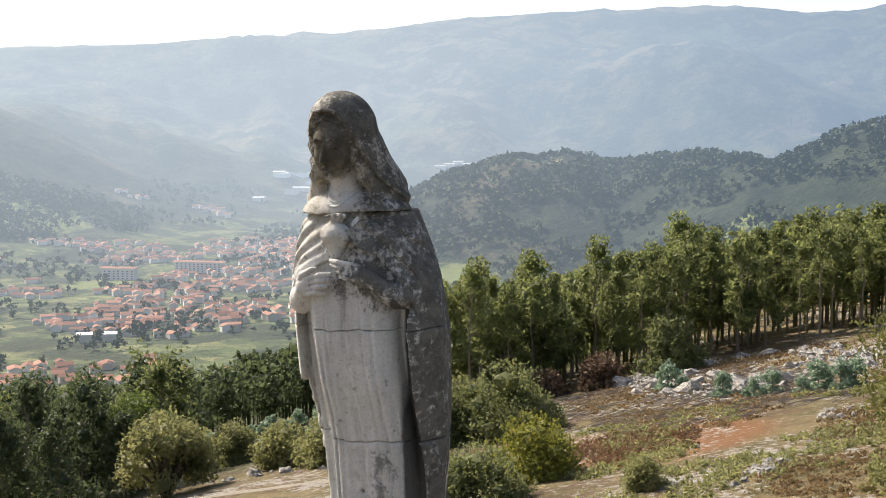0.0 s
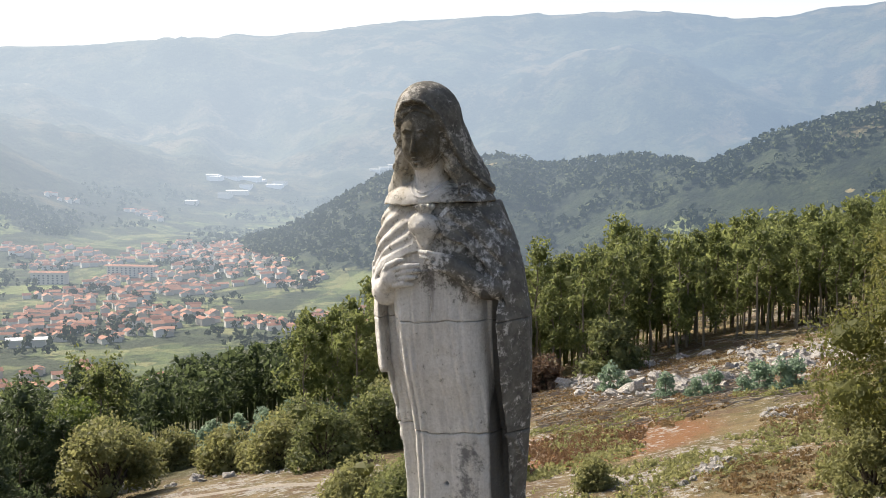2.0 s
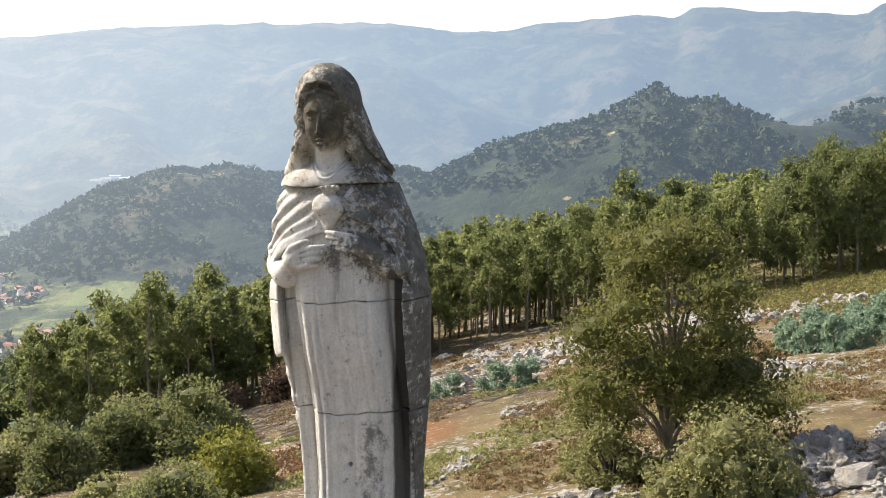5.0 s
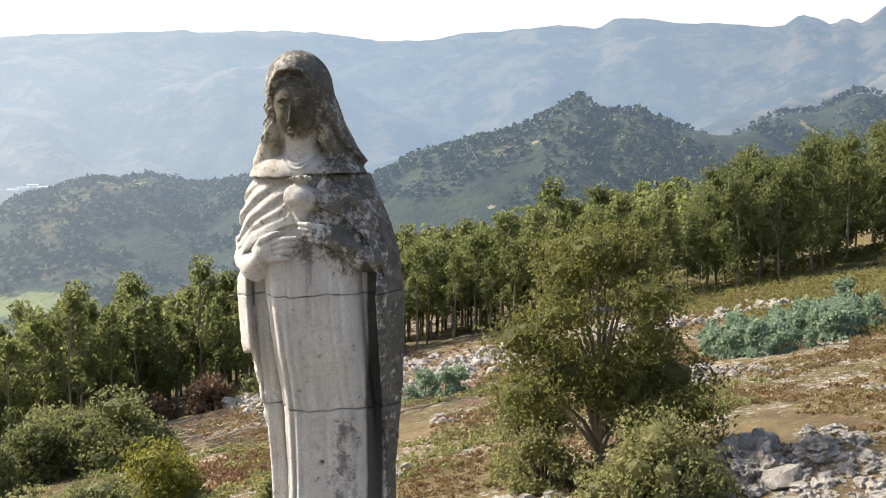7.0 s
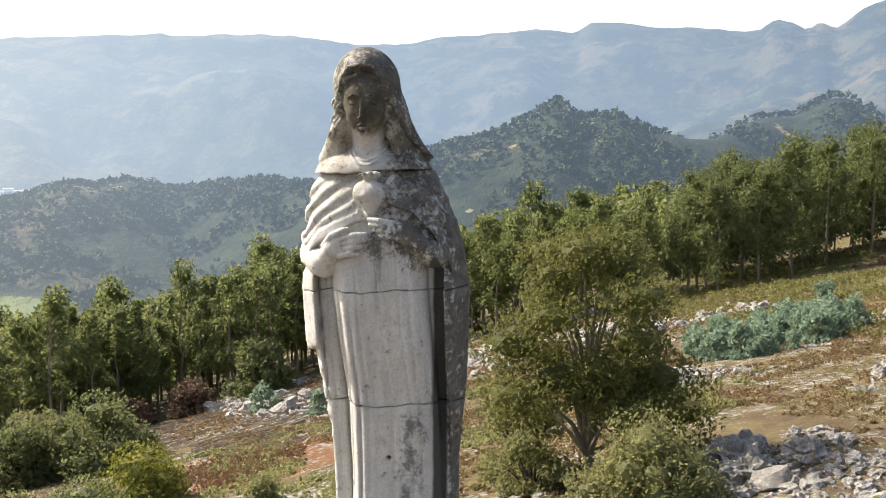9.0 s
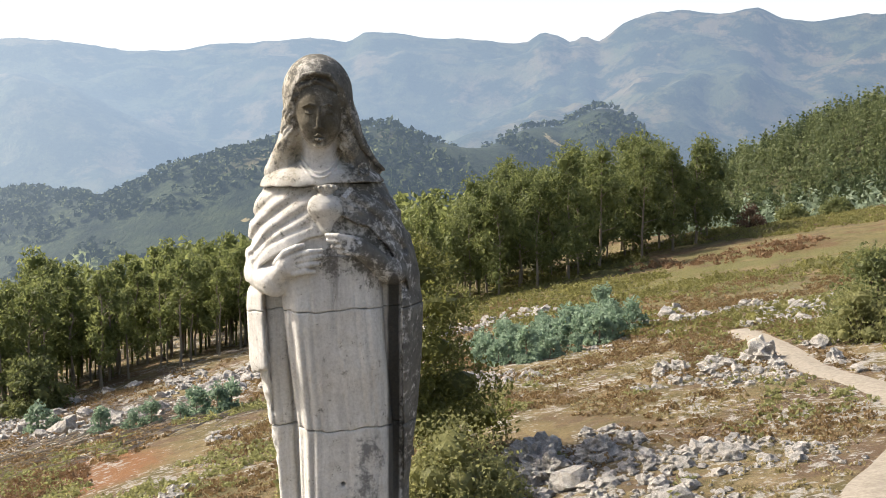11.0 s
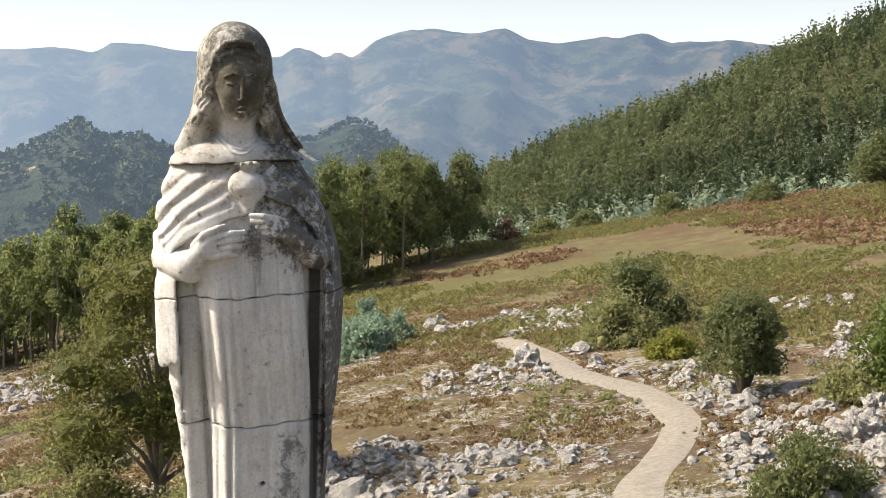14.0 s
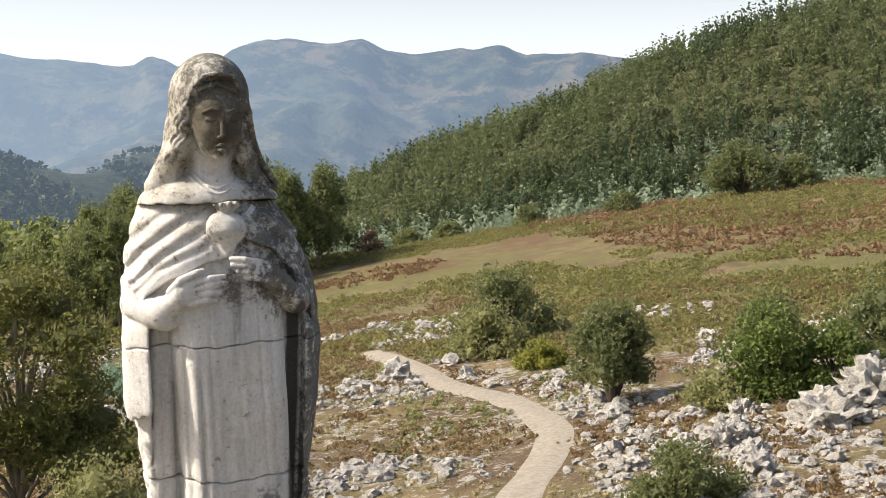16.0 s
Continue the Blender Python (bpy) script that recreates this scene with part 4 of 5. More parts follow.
def stones(name, n, box, size, seed, label, keep):
    rng = np.random.RandomState(seed)
    x, y = rng.uniform(box[0], box[1], n), rng.uniform(box[2], box[3], n)
    ok = keep(x, y) & (off_road(x, y) > 2.0)
    x, y = x[ok], y[ok]
    z = ground_height(x, y)
    pieces = []
    for i in range(len(x)):
        v, f = small[rng.randint(6)]
        s, a = size * rng.lognormal(0, 0.5), rng.uniform(0, 6.28)
        c, q = math.cos(a) * s, math.sin(a) * s
        pieces.append((np.stack([v[:, 0] * c - v[:, 1] * q + x[i], v[:, 0] * q + v[:, 1] * c + y[i], v[:, 2] * s * 0.8 + z[i] + 0.10 * s], 1), f))
    v, f = join(pieces)
    tagged(mesh_object(name, v, f, ROCK), label, "stones", kind="stuff")


stones("stones", 15000, (10, 118, 14, 122), 0.54, 31, "pale limestone stones scattered in the turf", lambda x, y: (np.hypot(x, y) > 44) & (rockiness(x, y) > 0.50) & (y < 40 + 1.9 * x))
stones("stones", 3800, (18, 112, 140, 208), 0.95, 32, "pale limestone rubble along the edge of the wood", lambda x, y: (y > 150 - 0.0 * x) & (y < 207) & (y < 226 - 0.16 * x) & (rockiness(x, y) > 0.47) & (x > 30 + 0.0 * y))
stones("stones", 260, (-40, 4, 128, 166), 0.8, 33, "low line of pale stones beside the path", lambda x, y: np.abs(y - (140 - 0.55 * x)) < 2.2)


def tufts(name, n, box, size, per, leaf, seed, label, keep, tall=0.6):
    """Low plants: little heaps of sprays."""
    rng = np.random.RandomState(seed)
    x, y = rng.uniform(box[0], box[1], n), rng.uniform(box[2], box[3], n)
    ok = keep(x, y) & (off_road(x, y) > 1.7)
    x, y = x[ok], y[ok]
    z = ground_height(x, y)
    s = size * rng.lognormal(0, 0.45, len(x))
    d = rng.normal(size=(len(x), per, 3))
    d /= np.linalg.norm(d, axis=2)[:, :, None]
    d[:, :, 2] = np.abs(d[:, :, 2]) * tall
    p = d * (s[:, None] * rng.uniform(0.45, 1.0, (len(x), per)))[:, :, None] + np.stack([x, y, z], 1)[:, None, :]
    v, f = leaf_cloud(p.reshape(-1, 3), size * 0.62, rng, 0.6)
    tagged(mesh_object(name, v, f, leaf), label, "heath", kind="stuff")


heath = lambda x, y: (np.hypot(x, y) > 44) & (fbm(x / 9, y / 9, 3, 2) > 0.44) & (y < 40 + 1.9 * x)
tufts("heath", 17000, (10, 135, 14, 130), 0.55, 13, LEAF_TUFT, 41, "dry brown heather and grass tufts", heath)
tufts("green_heath", 4200, (10, 135, 14, 130), 0.75, 16, LEAF_OLIVE, 42, "low olive-green gorse and bramble", lambda x, y: (np.hypot(x, y) > 44) & (fbm(x / 14, y / 14, 3, 0) > 0.53) & (y < 40 + 1.9 * x))
LEAF_HEATH = leaf_material("green_gorse", (0.10, 0.105, 0.035), (0.25, 0.235, 0.085), 0.45)
LEAF_STRAW = leaf_material("straw_grass", (0.17, 0.145, 0.062), (0.36, 0.30, 0.155), 0.35)
LEAF_RUST = leaf_material("rusty_bracken", (0.115, 0.070, 0.038), (0.24, 0.150, 0.080), 0.25)
tufts("bracken", 1300, (8, 36, 108, 134), 0.7, 14, LEAF_RUST, 43, "patch of rust-brown bracken in the clearing", lambda x, y: np.hypot((x - 21) / 11, (y - 120) / 10) < 0.8 + 0.7 * (fbm(x / 6, y / 6, 2) - 0.4))
tufts("bracken", 5200, (150, 330, 40, 200), 1.15, 14, LEAF_RUST, 44, "rust-brown bracken on the far shoulder", lambda x, y: (fbm(x / 40, y / 40, 4, 1) + 0.0014 * (x - 220) - 0.0008 * (y - 110) > 0.47))
tufts("green_heath", 23000, (92, 300, 40, 215), 1.0, 9, LEAF_HEATH, 45, "green gorse and heath on the slope", lambda x, y: (fbm(x / 30, y / 30, 4, 2) - 0.0006 * np.abs(x - 140) > 0.40), 0.55)
tufts("heath", 6000, (12, 120, 108, 205), 0.7, 12, LEAF_TUFT, 46, "dry grass in the felled clearing", lambda x, y: (y > 100) & (x > 20 + 0.0 * y) & (y < 224 - 0.16 * x) & (fbm(x / 9, y / 9, 3) > 0.46))

tufts("straw_grass", 9000, (10, 125, 14, 125), 0.42, 12, LEAF_STRAW, 48, "straw-coloured dry grass tufts between the rocks", lambda x, y: (np.hypot(x, y) > 44) & (fbm(x / 7, y / 7, 3, 0) > 0.46) & (y < 40 + 1.9 * x))
tufts("green_heath", 3200, (12, 62, 78, 140), 0.75, 13, LEAF_OLIVE, 47, "low gorse and bramble on the clearing's edge", lambda x, y: fbm(x / 8, y / 8, 3, 1) > 0.50)

# felled branches left in the clearing
rng = np.random.RandomState(14)
pieces = []
for _ in range(620):
    x, y = rng.uniform(16, 52), rng.uniform(126, 190)
    if abs(y - (150 + 0.2 * x)) > 34 or (x < 20 and y < 150):
        continue
    a, n = rng.uniform(-0.5, 0.9), rng.uniform(0.8, 4.5)
    dx, dy = math.cos(a) * n / 2, math.sin(a) * n / 2
    zz = rng.uniform(0.08, 0.4)
    pieces.append(tube([(x - dx, y - dy, ground_z(x - dx, y - dy) + zz), (x + dx, y + dy, ground_z(x + dx, y + dy) + zz + rng.uniform(-0.1, 0.3))], [0.09, 0.05], 4))
tagged(mesh_object("felled_branches", *join(pieces), STICK), "bleached branches and sticks left after felling", "dead wood", kind="stuff")

# ---- the town in the valley ----
def house(w, d, h, roof):
    """A gabled house: walls and an overhanging roof, as two sets of quads."""
    wall = (np.array([(-w, -d, -4), (w, -d, -4), (w, d, -4), (-w, d, -4), (-w, -d, h), (w, -d, h), (w, d, h), (-w, d, h), (0, -d, h + roof), (0, d, h + roof)]), np.array([(0, 1, 5, 4), (1, 2, 6, 5), (2, 3, 7, 6), (3, 0, 4, 7), (4, 5, 8, 8), (6, 7, 9, 9)]))
    o, k = 1.12, -0.12 * roof
    top = (np.array([(-w * o, -d * o, h + k), (0, -d * o, h + roof), (0, d * o, h + roof), (-w * o, d * o, h + k), (w * o, -d * o, h + k), (w * o, d * o, h + k)]), np.array([(0, 1, 2, 3), (1, 4, 5, 2)]))
    return wall, top


def in_town(x, y):
    az, r = np.degrees(np.arctan2(x, y)), np.hypot(x, y)
    return fbm(x / 150, y / 150, 3, 1) + 0.10 * np.exp(-((az + 9) / 7) ** 2 - ((r - 1330) / 260) ** 2) - 0.10 * smooth(1700, 2500, r)


rng = np.random.RandomState(77)
walls, roofs = [], []
spots = fan(9000, (-23, 2.5), (900, 2900), 71, lambda x, y: (in_town(x, y) > 0.47) & (ground_height(x, y) < np.where(np.hypot(x, y) > 2250, -95, -148)))
spots = np.concatenate([spots, fan(240, (6, 22), (2000, 2600), 72, lambda x, y: fbm(x / 120, y / 120, 2) > 0.42)])
grid = set()
for x, y in spots:
    cell = (int(x // 17), int(y // 17))
    if cell in grid:
        continue
    grid.add(cell)
    a = rng.choice([0.35, 0.35 + math.pi / 2]) + rng.normal(0, 0.15)
    z = ground_z(x, y)
    wall, top = house(rng.uniform(3.2, 5.2), rng.uniform(4, 8), rng.uniform(3.5, 7), rng.uniform(1.5, 2.4))
    c, q = math.cos(a), math.sin(a)
    for (v, f), out in ((wall, walls), (top, roofs)):
        out.append((np.stack([v[:, 0] * c - v[:, 1] * q + x, v[:, 0] * q + v[:, 1] * c + y, v[:, 2] + z], 1), f))
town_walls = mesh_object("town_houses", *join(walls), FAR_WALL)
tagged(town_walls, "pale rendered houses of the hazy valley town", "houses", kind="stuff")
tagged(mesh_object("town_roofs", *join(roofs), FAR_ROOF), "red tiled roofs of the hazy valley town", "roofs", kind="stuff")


def hall(name, az, r, length, depth, h, face, wall_m, roof_m, label, category, bands=0):
    """A long building with a low ridge; rows of windows where they show."""
    x, y = r * math.sin(radians(az)), r * math.cos(radians(az))
    e = new(name)
    e.matrix_basis = pose(x, y, ground_z(x, y), 0, 0, face)
    wall, top = house(depth / 2, length / 2, h, depth * 0.10)
    mesh_object("wall", *wall, wall_m, e)
    mesh_object("roof", *top, roof_m, e)
    for k in range(bands):
        for j in range(int(length / 6)):
            u, z = -length / 2 + 3 + 6 * j, 1.2 + 3.0 * k
            for s in (-1, 1):
                bx = s * (depth / 2 + 0.12)
                v = np.array([(bx - 0.1, u - 1.1, z), (bx - 0.1, u + 1.1, z), (bx - 0.1, u + 1.1, z + 1.5), (bx - 0.1, u - 1.1, z + 1.5), (bx + 0.1, u - 1.1, z), (bx + 0.1, u + 1.1, z), (bx + 0.1, u + 1.1, z + 1.5), (bx + 0.1, u - 1.1, z + 1.5)])
                mesh_object("window", v, np.array([(0, 1, 2, 3), (4, 7, 6, 5), (0, 4, 5, 1), (1, 5, 6, 2), (2, 6, 7, 3), (3, 7, 4, 0)]), FAR_DARK, e)
    return tagged(e, label, category)


rng = np.random.RandomState(5)
for k in range(13):
    az = -8.6 + rng.uniform(0, 5.0)
    hall("factory_hall", az, 2780 + 45 * (az + 8.6) + rng.uniform(-90, 90), rng.uniform(22, 50), rng.uniform(16, 26), rng.uniform(5, 8), 72 + rng.normal(0, 6), (FAR_WALL, FAR_WHITE)[k % 2], (FAR_WHITE, FAR_DARK, FAR_WHITE)[k % 3], "long factory hall with a pale sheet roof", "factory")
for k in range(5):
    hall("factory_hall", -0.1 + 0.42 * k, 3010 + 16 * (k % 3), 24, 16, 5, 84, FAR_WALL, FAR_WALL, "low pale hall at the hill's foot", "factory")
hall("apartment_block", -14.8, 1590, 44, 14, 15, 80, FAR_WALL, FAR_ROOF, "pale apartment block with rows of windows", "building", 4)
hall("apartment_block", -11.2, 1640, 66, 14, 14, 75, FAR_WALL, FAR_ROOF, "wide apartment block with rows of windows", "building", 4)
hall("sports_hall", -15.9, 1130, 32, 14, 7, 100, FAR_WALL, FAR_WHITE, "small hall with a bluish sheet roof", "hall")
hall("country_house", 18.6, 1720, 16, 12, 7, 40, FAR_WHITE, FAR_ROOF, "white house on the wooded ridge", "house", 2)

# ---- the statue: one carved body, worked out as a solid field and skinned ----
class Field:
    """A signed distance field on a grid; u: to the statue's left, v: forward, w: up."""
    def __init__(self, lo, hi, step):
        self.lo, self.step = np.array(lo), step
        self.n = np.ceil((np.array(hi) - lo) / step).astype(int) + 1
        self.d = np.full(self.n, 9.0, np.float32)

    def box(self, lo, hi):
        a = np.clip(((np.array(lo) - self.lo) / self.step).astype(int), 0, self.n - 1)
        b = np.clip(((np.array(hi) - self.lo) / self.step).astype(int) + 2, 0, self.n)
        s = tuple(slice(i, j) for i, j in zip(a, b))
        g = [(self.lo[k] + self.step * np.arange(a[k], b[k])).astype(np.float32) for k in range(3)]
        return s, g[0][:, None, None], g[1][None, :, None], g[2][None, None, :]

    def merge(self, s, d, k, cut=False):
        old = self.d[s]
        if cut:
            h = np.clip(0.5 - 0.5 * (old + d) / k, 0, 1)
            self.d[s] = old * (1 - h) - d * h + k * h * (1 - h)
        else:
            h = np.clip(0.5 + 0.5 * (old - d) / k, 0, 1)
            self.d[s] = old * (1 - h) + d * h - k * h * (1 - h)

    def egg(self, c, r, k=0.03, tip=0.0, cut=False, lean=0.0):
        """An ellipsoid; tip: bows it forward, lean: to the statue's left, in degrees."""
        m = max(r) + k + 0.06
        s, u, v, w = self.box([x - m for x in c], [x + m for x in c])
        u, v, w = u - c[0], v - c[1], w - c[2]
        t, q = radians(tip), radians(lean)
        v, w = v * math.cos(t) - w * math.sin(t), v * math.sin(t) + w * math.cos(t)
        u, w = u * math.cos(q) - w * math.sin(q), u * math.sin(q) + w * math.cos(q)
        k0 = np.sqrt((u / r[0]) ** 2 + (v / r[1]) ** 2 + (w / r[2]) ** 2)
        k1 = np.sqrt((u / r[0] ** 2) ** 2 + (v / r[1] ** 2) ** 2 + (w / r[2] ** 2) ** 2) + 1e-6
        self.merge(s, k0 * (k0 - 1) / k1, k, cut)

    def rod(self, a, b, ra, rb, k=0.02, cut=False):
        """A tapered round bar from a to b."""
        a, b = np.array(a, float), np.array(b, float)
        m = max(ra, rb) + k + 0.06
        s, u, v, w = self.box(np.minimum(a, b) - m, np.maximum(a, b) + m)
        ab = b - a
        t = np.clip(((u - a[0]) * ab[0] + (v - a[1]) * ab[1] + (w - a[2]) * ab[2]) / (ab @ ab), 0, 1)
        d = np.sqrt((u - a[0] - t * ab[0]) ** 2 + (v - a[1] - t * ab[1]) ** 2 + (w - a[2] - t * ab[2]) ** 2)
        self.merge(s, d - (ra + (rb - ra) * t), k, cut)

    def line(self, points, radii, k=0.02, cut=False):
        for p, q, a, b in zip(points, points[1:], radii, radii[1:]):
            self.rod(p, q, a, b, k, cut)

    def skin(self):
        """Surface nets."""
        d, n = self.d, self.n
        neg = d < 0
        c = sum(neg[i:n[0] - 1 + i, j:n[1] - 1 + j, k:n[2] - 1 + k].astype(np.int8) for i in (0, 1) for j in (0, 1) for k in (0, 1))
        cell = np.argwhere((c > 0) & (c < 8))
        index = np.full(c.shape, -1, np.int64)
        index[tuple(cell.T)] = np.arange(len(cell))
        total, count = np.zeros((len(cell), 3)), np.zeros(len(cell))
        corners = [(i, j, k) for i in (0, 1) for j in (0, 1) for k in (0, 1)]
        for p in corners:
            for ax in range(3):
                if p[ax]:
                    continue
                q = list(p)
                q[ax] = 1
                d0, d1 = d[tuple((cell + p).T)], d[tuple((cell + q).T)]
                hit = (d0 < 0) != (d1 < 0)
                t = np.where(hit, d0 / np.where(hit, d0 - d1, 1), 0)
                at = np.repeat(np.array(p, float)[None], len(cell), 0)
                at[:, ax] += t
                total += at * hit[:, None]
                count += hit
        verts = (cell + total / count[:, None]) * self.step + self.lo
        quads = []
        for ax in range(3):
            o1, o2 = [k for k in range(3) if k != ax]
            sl = [slice(None)] * 3
            sl[ax] = slice(0, -1)
            sh = [slice(None)] * 3
            sh[ax] = slice(1, None)
            e = np.argwhere(neg[tuple(sl)] != neg[tuple(sh)])
            e = e[(e[:, o1] > 0) & (e[:, o2] > 0) & (e[:, o1] < n[o1] - 1) & (e[:, o2] < n[o2] - 1)]
            inside = neg[tuple(e.T)]
            ring = []
            for a1, a2 in ((1, 1), (0, 1), (0, 0), (1, 0)):
                f = e.copy()
                f[:, o1] -= a1
                f[:, o2] -= a2
                ring.append(index[tuple(f.T)])
            q = np.stack(ring, 1)
            flip = inside if ax != 1 else ~inside
            q[~flip] = q[~flip][:, ::-1]
            quads.append(q)
        q = np.concatenate(quads)
        return verts, q[(q >= 0).all(1)]


# outline of the body by height, fitted to its silhouettes in the camera's view: middle (left, forward), half width,
# half depth
BODY_W = [8.8, 9.6, 10.5, 11.0, 11.33, 11.7, 12.2, 12.65, 12.9, 13.1, 13.28, 13.42, 13.5]
BODY_CU = [0.06, 0.05, 0.04, 0.03, 0.02, 0.0, 0.0, -0.03, -0.05, -0.07, -0.09, -0.10, -0.10]
BODY_CV = [-0.2, -0.2, -0.20, -0.17, -0.14, -0.08, -0.03, -0.02, -0.02, -0.03, -0.04, -0.06, -0.06]
BODY_A = [0.62, 0.60, 0.605, 0.665, 0.71, 0.755, 0.77, 0.725, 0.672, 0.605, 0.545, 0.44, 0.36]
BODY_B = [0.55, 0.53, 0.50, 0.52, 0.53, 0.56, 0.56, 0.54, 0.51, 0.47, 0.43, 0.30, 0.22]


def way_off(u, w, points):
    """Distance in the (u, w) plane from a bent line."""
    d = np.full(np.broadcast(u, w).shape, 9.0, np.float32)
    for (u0, w0), (u1, w1) in zip(points, points[1:]):
        du, dw = u1 - u0, w1 - w0
        t = np.clip(((u - u0) * du + (w - w0) * dw) / (du * du + dw * dw), 0, 1)
        d = np.minimum(d, np.hypot(u - u0 - t * du, w - w0 - t * dw))
    return d


def joint_height(z, tilt, wob, u, v):
    """The uneven bed between two blocks of the statue."""
    return z + tilt * u + wob * np.sin(u * 9 + z) + 0.005 * np.sin(u * 31 + v * 17)


def robe(F):
    """Mantle, cape, tunic, arms, hands and heart."""
    s, u, v, w = F.box((-2, -2, 0), (2, 2, 20))
    wz = w.ravel()
    cu, cv, a, b = (np.interp(wz, BODY_W, t)[None, None, :].astype(np.float32) for t in (BODY_CU, BODY_CV, BODY_A, BODY_B))
    p = 2.25
    side = np.arctan2(u - cu, v - cv)
    low = smooth(12.9, 12.2, w)
    # mantle, with slack vertical folds on its flanks and back
    d = ((np.abs(u - cu) / a) ** p + (np.abs(v - cv) / b) ** p) ** (1 / p)
    d = (d - 1) * np.minimum(a, b) * 1.04
    d = d + low * 0.016 * np.sin(side * 11 + 0.6 * np.sin(w * 1.7)) * smooth(1.0, 1.5, np.abs(side))
    # the flap over the right flank breaks off above a rougher, thinner edge
    step = 11.64 + 0.45 * (u + 0.62) + 0.012 * np.sin(u * 60 + v * 40)
    d = d + 0.055 * smooth(step + 0.012, step - 0.012, w) * smooth(-0.44, -0.50, u)
    d = d + 0.012 * np.sin(w * 34 + 3 * np.sin(v * 21)) * np.sin(v * 30 + w * 9) * smooth(11.62, 11.5, w) * smooth(-0.50, -0.56, u)
    # the cape lies thicker over it, with a sharp hem either side of the heart
    hem = np.interp(u.ravel(), [-0.72, -0.62, -0.31, -0.04, 0.06, 0.30, 0.49, 0.62, 0.72], [12.40, 12.58, 12.76, 12.86, 13.00, 12.91, 12.73, 12.50, 12.10])[:, None, None]
    hem = hem + 0.010 * np.sin(u * 23)
    front = smooth(-0.15, 0.05, v)
    d = d - (0.075 * smooth(-0.007, 0.010, w - hem) * smooth(13.34, 13.1, w) - 0.055) * front * smooth(12.3, 12.5, w)
    # pulled folds of the cape
    for line, wide, deep in (
        ([(-0.42, 13.22), (-0.56, 13.12), (-0.70, 12.98)], 0.030, 0.030), ([(-0.22, 13.20), (-0.42, 13.08), (-0.64, 12.90), (-0.74, 12.74)], 0.032, 0.042),
        ([(-0.15, 13.10), (-0.32, 12.99), (-0.52, 12.86), (-0.70, 12.66)], 0.026, 0.034), ([(-0.20, 12.92), (-0.36, 12.86), (-0.55, 12.75), (-0.68, 12.60)], 0.020, 0.022),
        ([(0.14, 13.15), (0.28, 13.06), (0.41, 12.95), (0.61, 12.70)], 0.028, 0.042), ([(0.21, 13.24), (0.36, 13.17), (0.49, 13.07), (0.65, 12.88)], 0.028, 0.036),
        ([(0.10, 13.08), (0.26, 13.00), (0.40, 12.86), (0.52, 12.66)], 0.018, 0.022), ([(0.36, 13.26), (0.47, 13.19), (0.57, 13.08)], 0.022, 0.022)):
        off = way_off(u[:, 0], w[0], line)[:, None, :]
        d = d + (0.7 * deep * np.exp(-(off / wide) ** 2) - 0.12 * deep * np.exp(-((off - 2.2 * wide) / wide) ** 2)) * front
    # the mantle stands open in front, below the arms
    right = np.interp(wz, [9, 11.0, 12.2], [-0.50, -0.54, -0.605])[None, None, :]
    left = np.interp(wz, [9, 11.0, 12.2], [0.63, 0.612, 0.59])[None, None, :]
    gap = np.maximum(np.maximum(u - left, right - u), np.maximum((cv + b - 0.37) - v, w - 12.55 + 0.15 * np.abs(u)))
    h = np.clip(0.5 - 0.5 * (d + gap) / 0.022, 0, 1)
    d = d * (1 - h) - gap * h + 0.022 * h * (1 - h)
    # tunic with pressed pleats
    tm = np.interp(wz, [9, 11.05, 12.2, 12.7], [0.12, 0.095, -0.005, -0.04])[None, None, :]
    ta = np.interp(wz, [9, 11.05, 12.2, 12.7], [0.40, 0.418, 0.437, 0.45])[None, None, :]
    tb = b * 0.55 + 0.07
    tc = cv + b - tb - 0.02
    pu = u - tm
    t = ((np.abs(pu) / ta) ** 4.0 + (np.abs(v - tc) / tb) ** 3.2) ** (1 / 3.6)
    t = (t - 1) * np.minimum(ta, tb)
    pleat = 0.0
    for at, wide, deep, top in ((-0.355, 0.020, 0.020, 12.3), (-0.27, 0.014, 0.024, 11.95), (-0.19, 0.012, 0.009, 12.5), (0.03, 0.010, 0.008, 12.5), (0.215, 0.011, 0.010, 12.5), (0.30, 0.012, 0.012, 12.4), (0.385, 0.012, 0.010, 11.6)):
        x = pu - at - 0.012 * np.sin(w * 1.3 + at * 9)
        pleat = pleat + smooth(top + 0.25, top - 0.3, w) * deep * (np.exp(-(x / wide) ** 2) - 0.7 * np.exp(-((x - 3.0 * wide) / (2.2 * wide)) ** 2))
    t = t + pleat * smooth(-0.1, 0.1, v)
    t = np.maximum(t, w - 12.66)
    d = np.minimum(d, t)
    # folds that hang in the opening on the right flank
    for at, r in ((-0.55, 0.045), (-0.475, 0.05)):
        x = np.hypot(u - at - 0.05 * (12.2 - w), v - (cv + b - 0.36)) - r
        d = np.minimum(d, np.maximum(x, w - 12.45))
    F.d[:] = d
    # rope-like fold ends on the left flank
    F.line([(0.60, 0.24, 11.76), (0.68, 0.10, 11.70), (0.745, -0.12, 11.52)], [0.010, 0.022, 0.018], 0.012)
    F.line([(0.60, 0.14, 11.12), (0.66, 0.04, 11.08), (0.70, -0.14, 10.80)], [0.010, 0.022, 0.018], 0.012)
    # right sleeve with its round cuff, and the hand laid under the heart
    F.rod((-0.66, 0.10, 12.50), (-0.54, 0.34, 12.44), 0.13, 0.125, 0.02)
    F.egg((-0.50, 0.40, 12.44), (0.125, 0.10, 0.135), 0.012, lean=-12)
